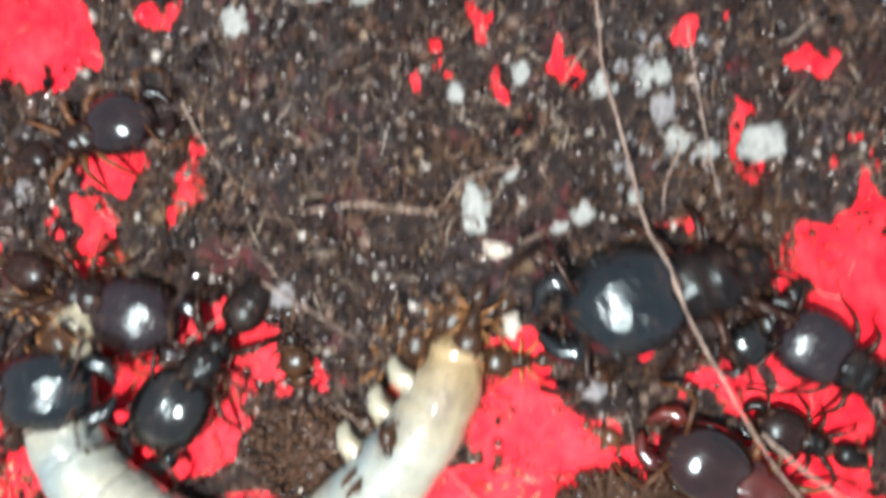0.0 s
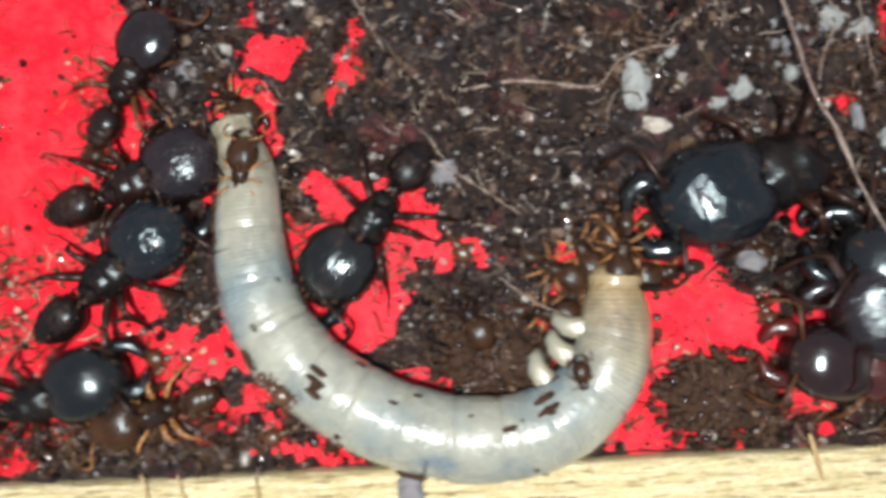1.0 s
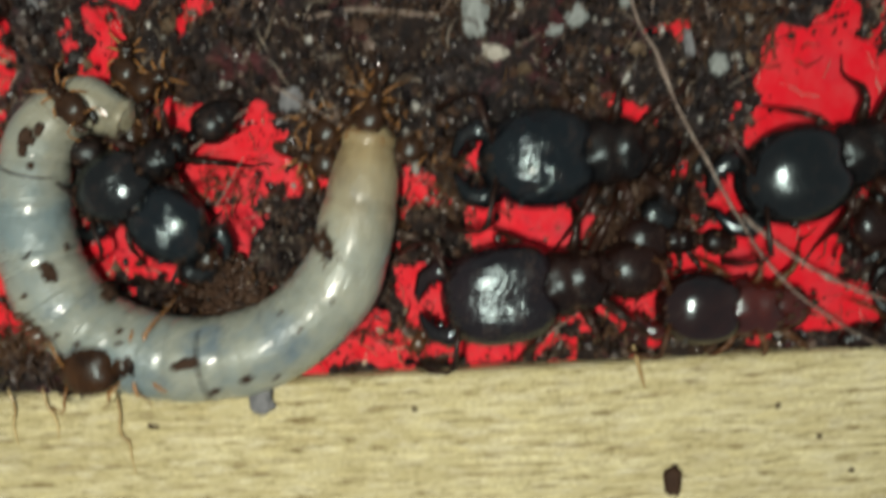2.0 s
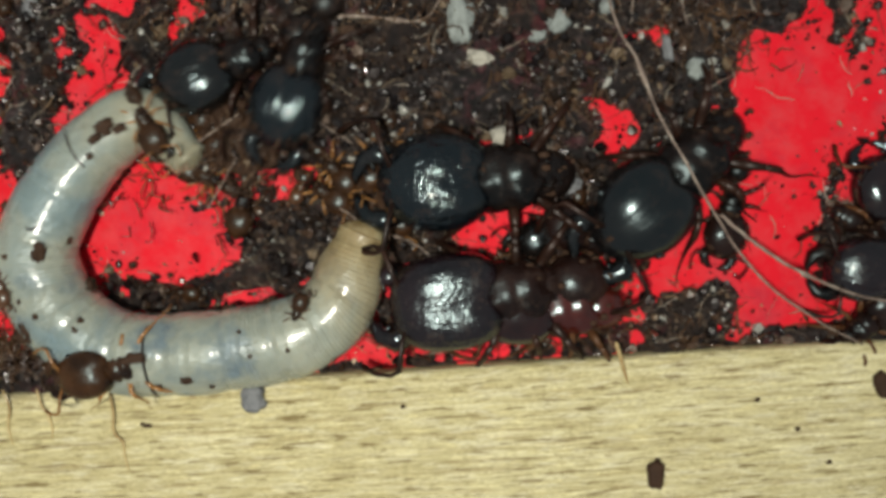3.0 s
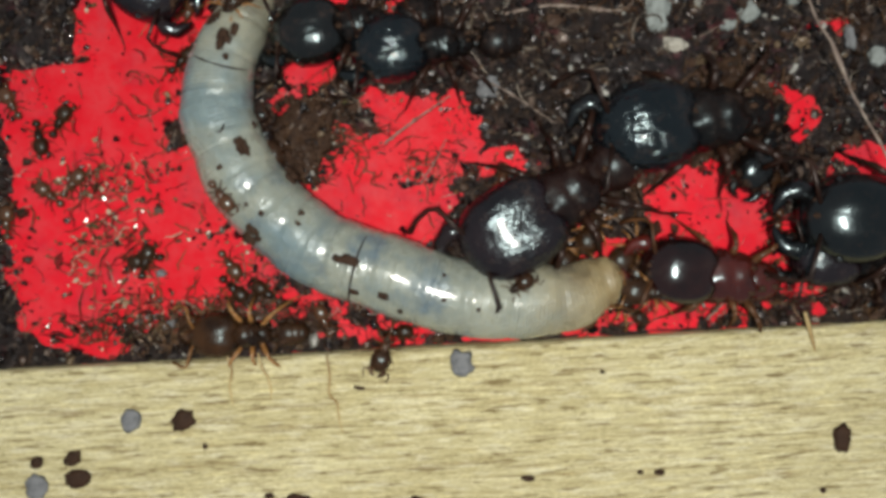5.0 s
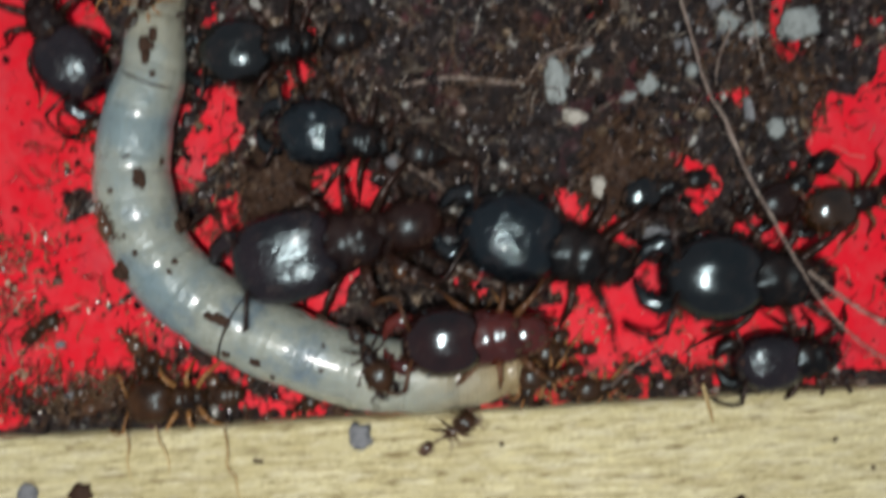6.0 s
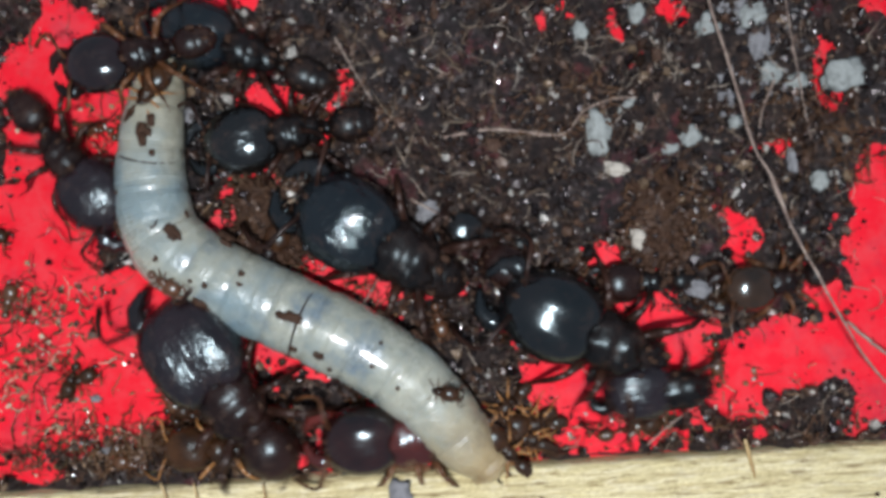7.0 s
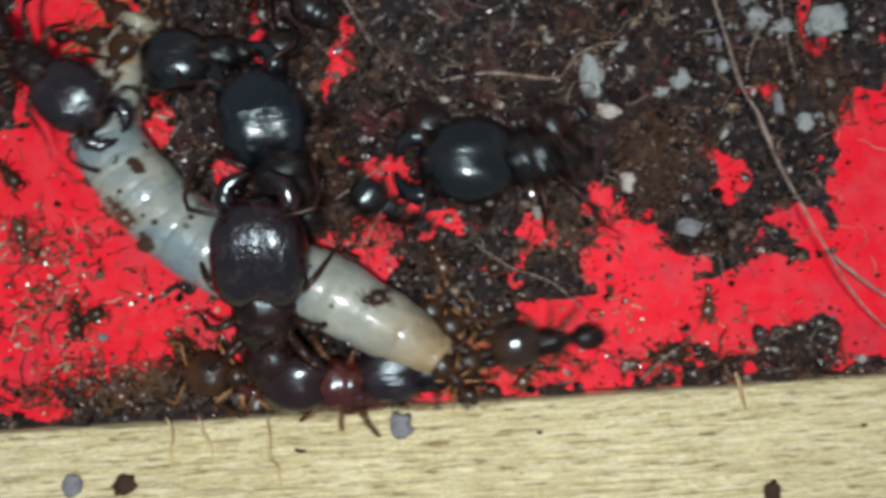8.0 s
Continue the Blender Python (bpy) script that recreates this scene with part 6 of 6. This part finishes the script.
    walk(ants['small'], [(0, at(-12.00, -16.00, 0.00, 90)), (1.5, at(-12.30, -16.00, 0.00, 150)), (3, at(-12.60, -16.00, 0.00, 215)), (4, at(-13.04, -16.22, 1.20, 250)),
        (4.2, at(-13.41, -16.63, 1.20, 250)), (5.3, at(-13.82, -18.70, 1.20, 252)), (5.4, at(-11.90, -19.55, 1.20, 297)), (5.5, at(-11.14, -19.43, 1.20, 301)),
        (5.6, at(-9.79, -20.00, 1.20, 322)), (5.7, at(-8.85, -19.51, 1.20, 347)), (5.8, at(-7.46, -18.40, 1.20, 389)), (5.9, at(-6.17, -17.70, 1.20, 396)),
        (6, at(-4.61, -17.05, 1.20, 394)), (6.1, at(-3.31, -16.69, 1.20, 388)), (6.4, at(-0.80, -15.60, 0.70, 385)), (6.8, at(2.20, -14.70, 0.10, 380)),
        (7.5, at(3.20, -14.50, 0.10, 370)), (8, at(4.40, -14.30, 0.10, 375))])
    walk(bead, [(0, at(1.57, -5.03, 1.0)), (0.5, at(1.63, -5.75, 1.0)), (1, at(1.62, -5.83, 1.0)), (1.5, at(1.87, -6.04, 1.0)), (2, at(1.73, -5.64, 1.0)), (2.2, at(1.73, -5.66, 1.0)), (3.5, at(1.81, -5.58, 1.0)), (4, at(1.53, -5.65, 1.0)), (4.2, at(1.65, -5.51, 1.0)), (5.3, at(1.70, -5.44, 1.0)), (5.5, at(1.87, -5.28, 1.0)), (6, at(2.08, -5.29, 1.0)), (6.5, at(2.13, -5.24, 1.0)), (7, at(1.95, -5.22, 1.0)), (7.5, at(1.97, -5.35, 1.0)), (8, at(1.82, -5.43, 1.0))])
    walk(other_clump, [(0, at(6.5, -13.3, 0.1, 0)), (0.5, at(5.4, -13.8, 0.1, 5)), (1, at(3.7, -13.8, 0.1, 8)), (1.5, at(5.2, -11.7, 0.1, 30)), (2, at(7.6, -10.2, 0.1, 50)), (2.2, at(7.2, -10.4, 0.1, 50)),
        (3.3, at(1.4, -12.9, 0.1, 20)), (3.5, at(0.5, -13.0, 0.1, 15)), (4, at(3.4, -11.4, 0.1, 40)), (4.2, at(3.8, -10.2, 0.1, 50)), (5.3, at(3.2, -4.6, 0.2, 80)), (8, at(3.2, -4.5, 0.2, 85))])
    walk(clump, [(0, at(-6.91, -10.76, 0.1, 0)), (0.5, at(-6.57, -13.00, 0.1, -10)), (1, at(-6.32, -12.31, 0.1, -20)), (1.5, at(-4.86, -15.36, 0.1, -30)), (2, at(-11.11, -13.44, 0.1, -40)), (3.3, at(-10.98, -4.08, 0.1, 0)), (3.5, at(-11.98, -3.73, 0.1, 12)), (3.7, at(-15.84, -8.63, 0.1, 24)), (4, at(-19.31, -9.38, 0.1, 36)), (4.2, at(-19.22, -7.55, 0.1, 48)), (5.3, at(-16.72, -6.65, 0.1, 60)), (5.5, at(-13.84, -6.31, 0.1, 72)), (6, at(-13.87, -5.25, 0.1, 84)), (6.5, at(-15.72, -5.29, 0.1, 96)), (7, at(-16.33, -4.63, 0.1, 108)), (7.5, at(-16.42, -4.61, 0.1, 120)), (8, at(-13.87, -5.57, 0.1, 132))])

motions()
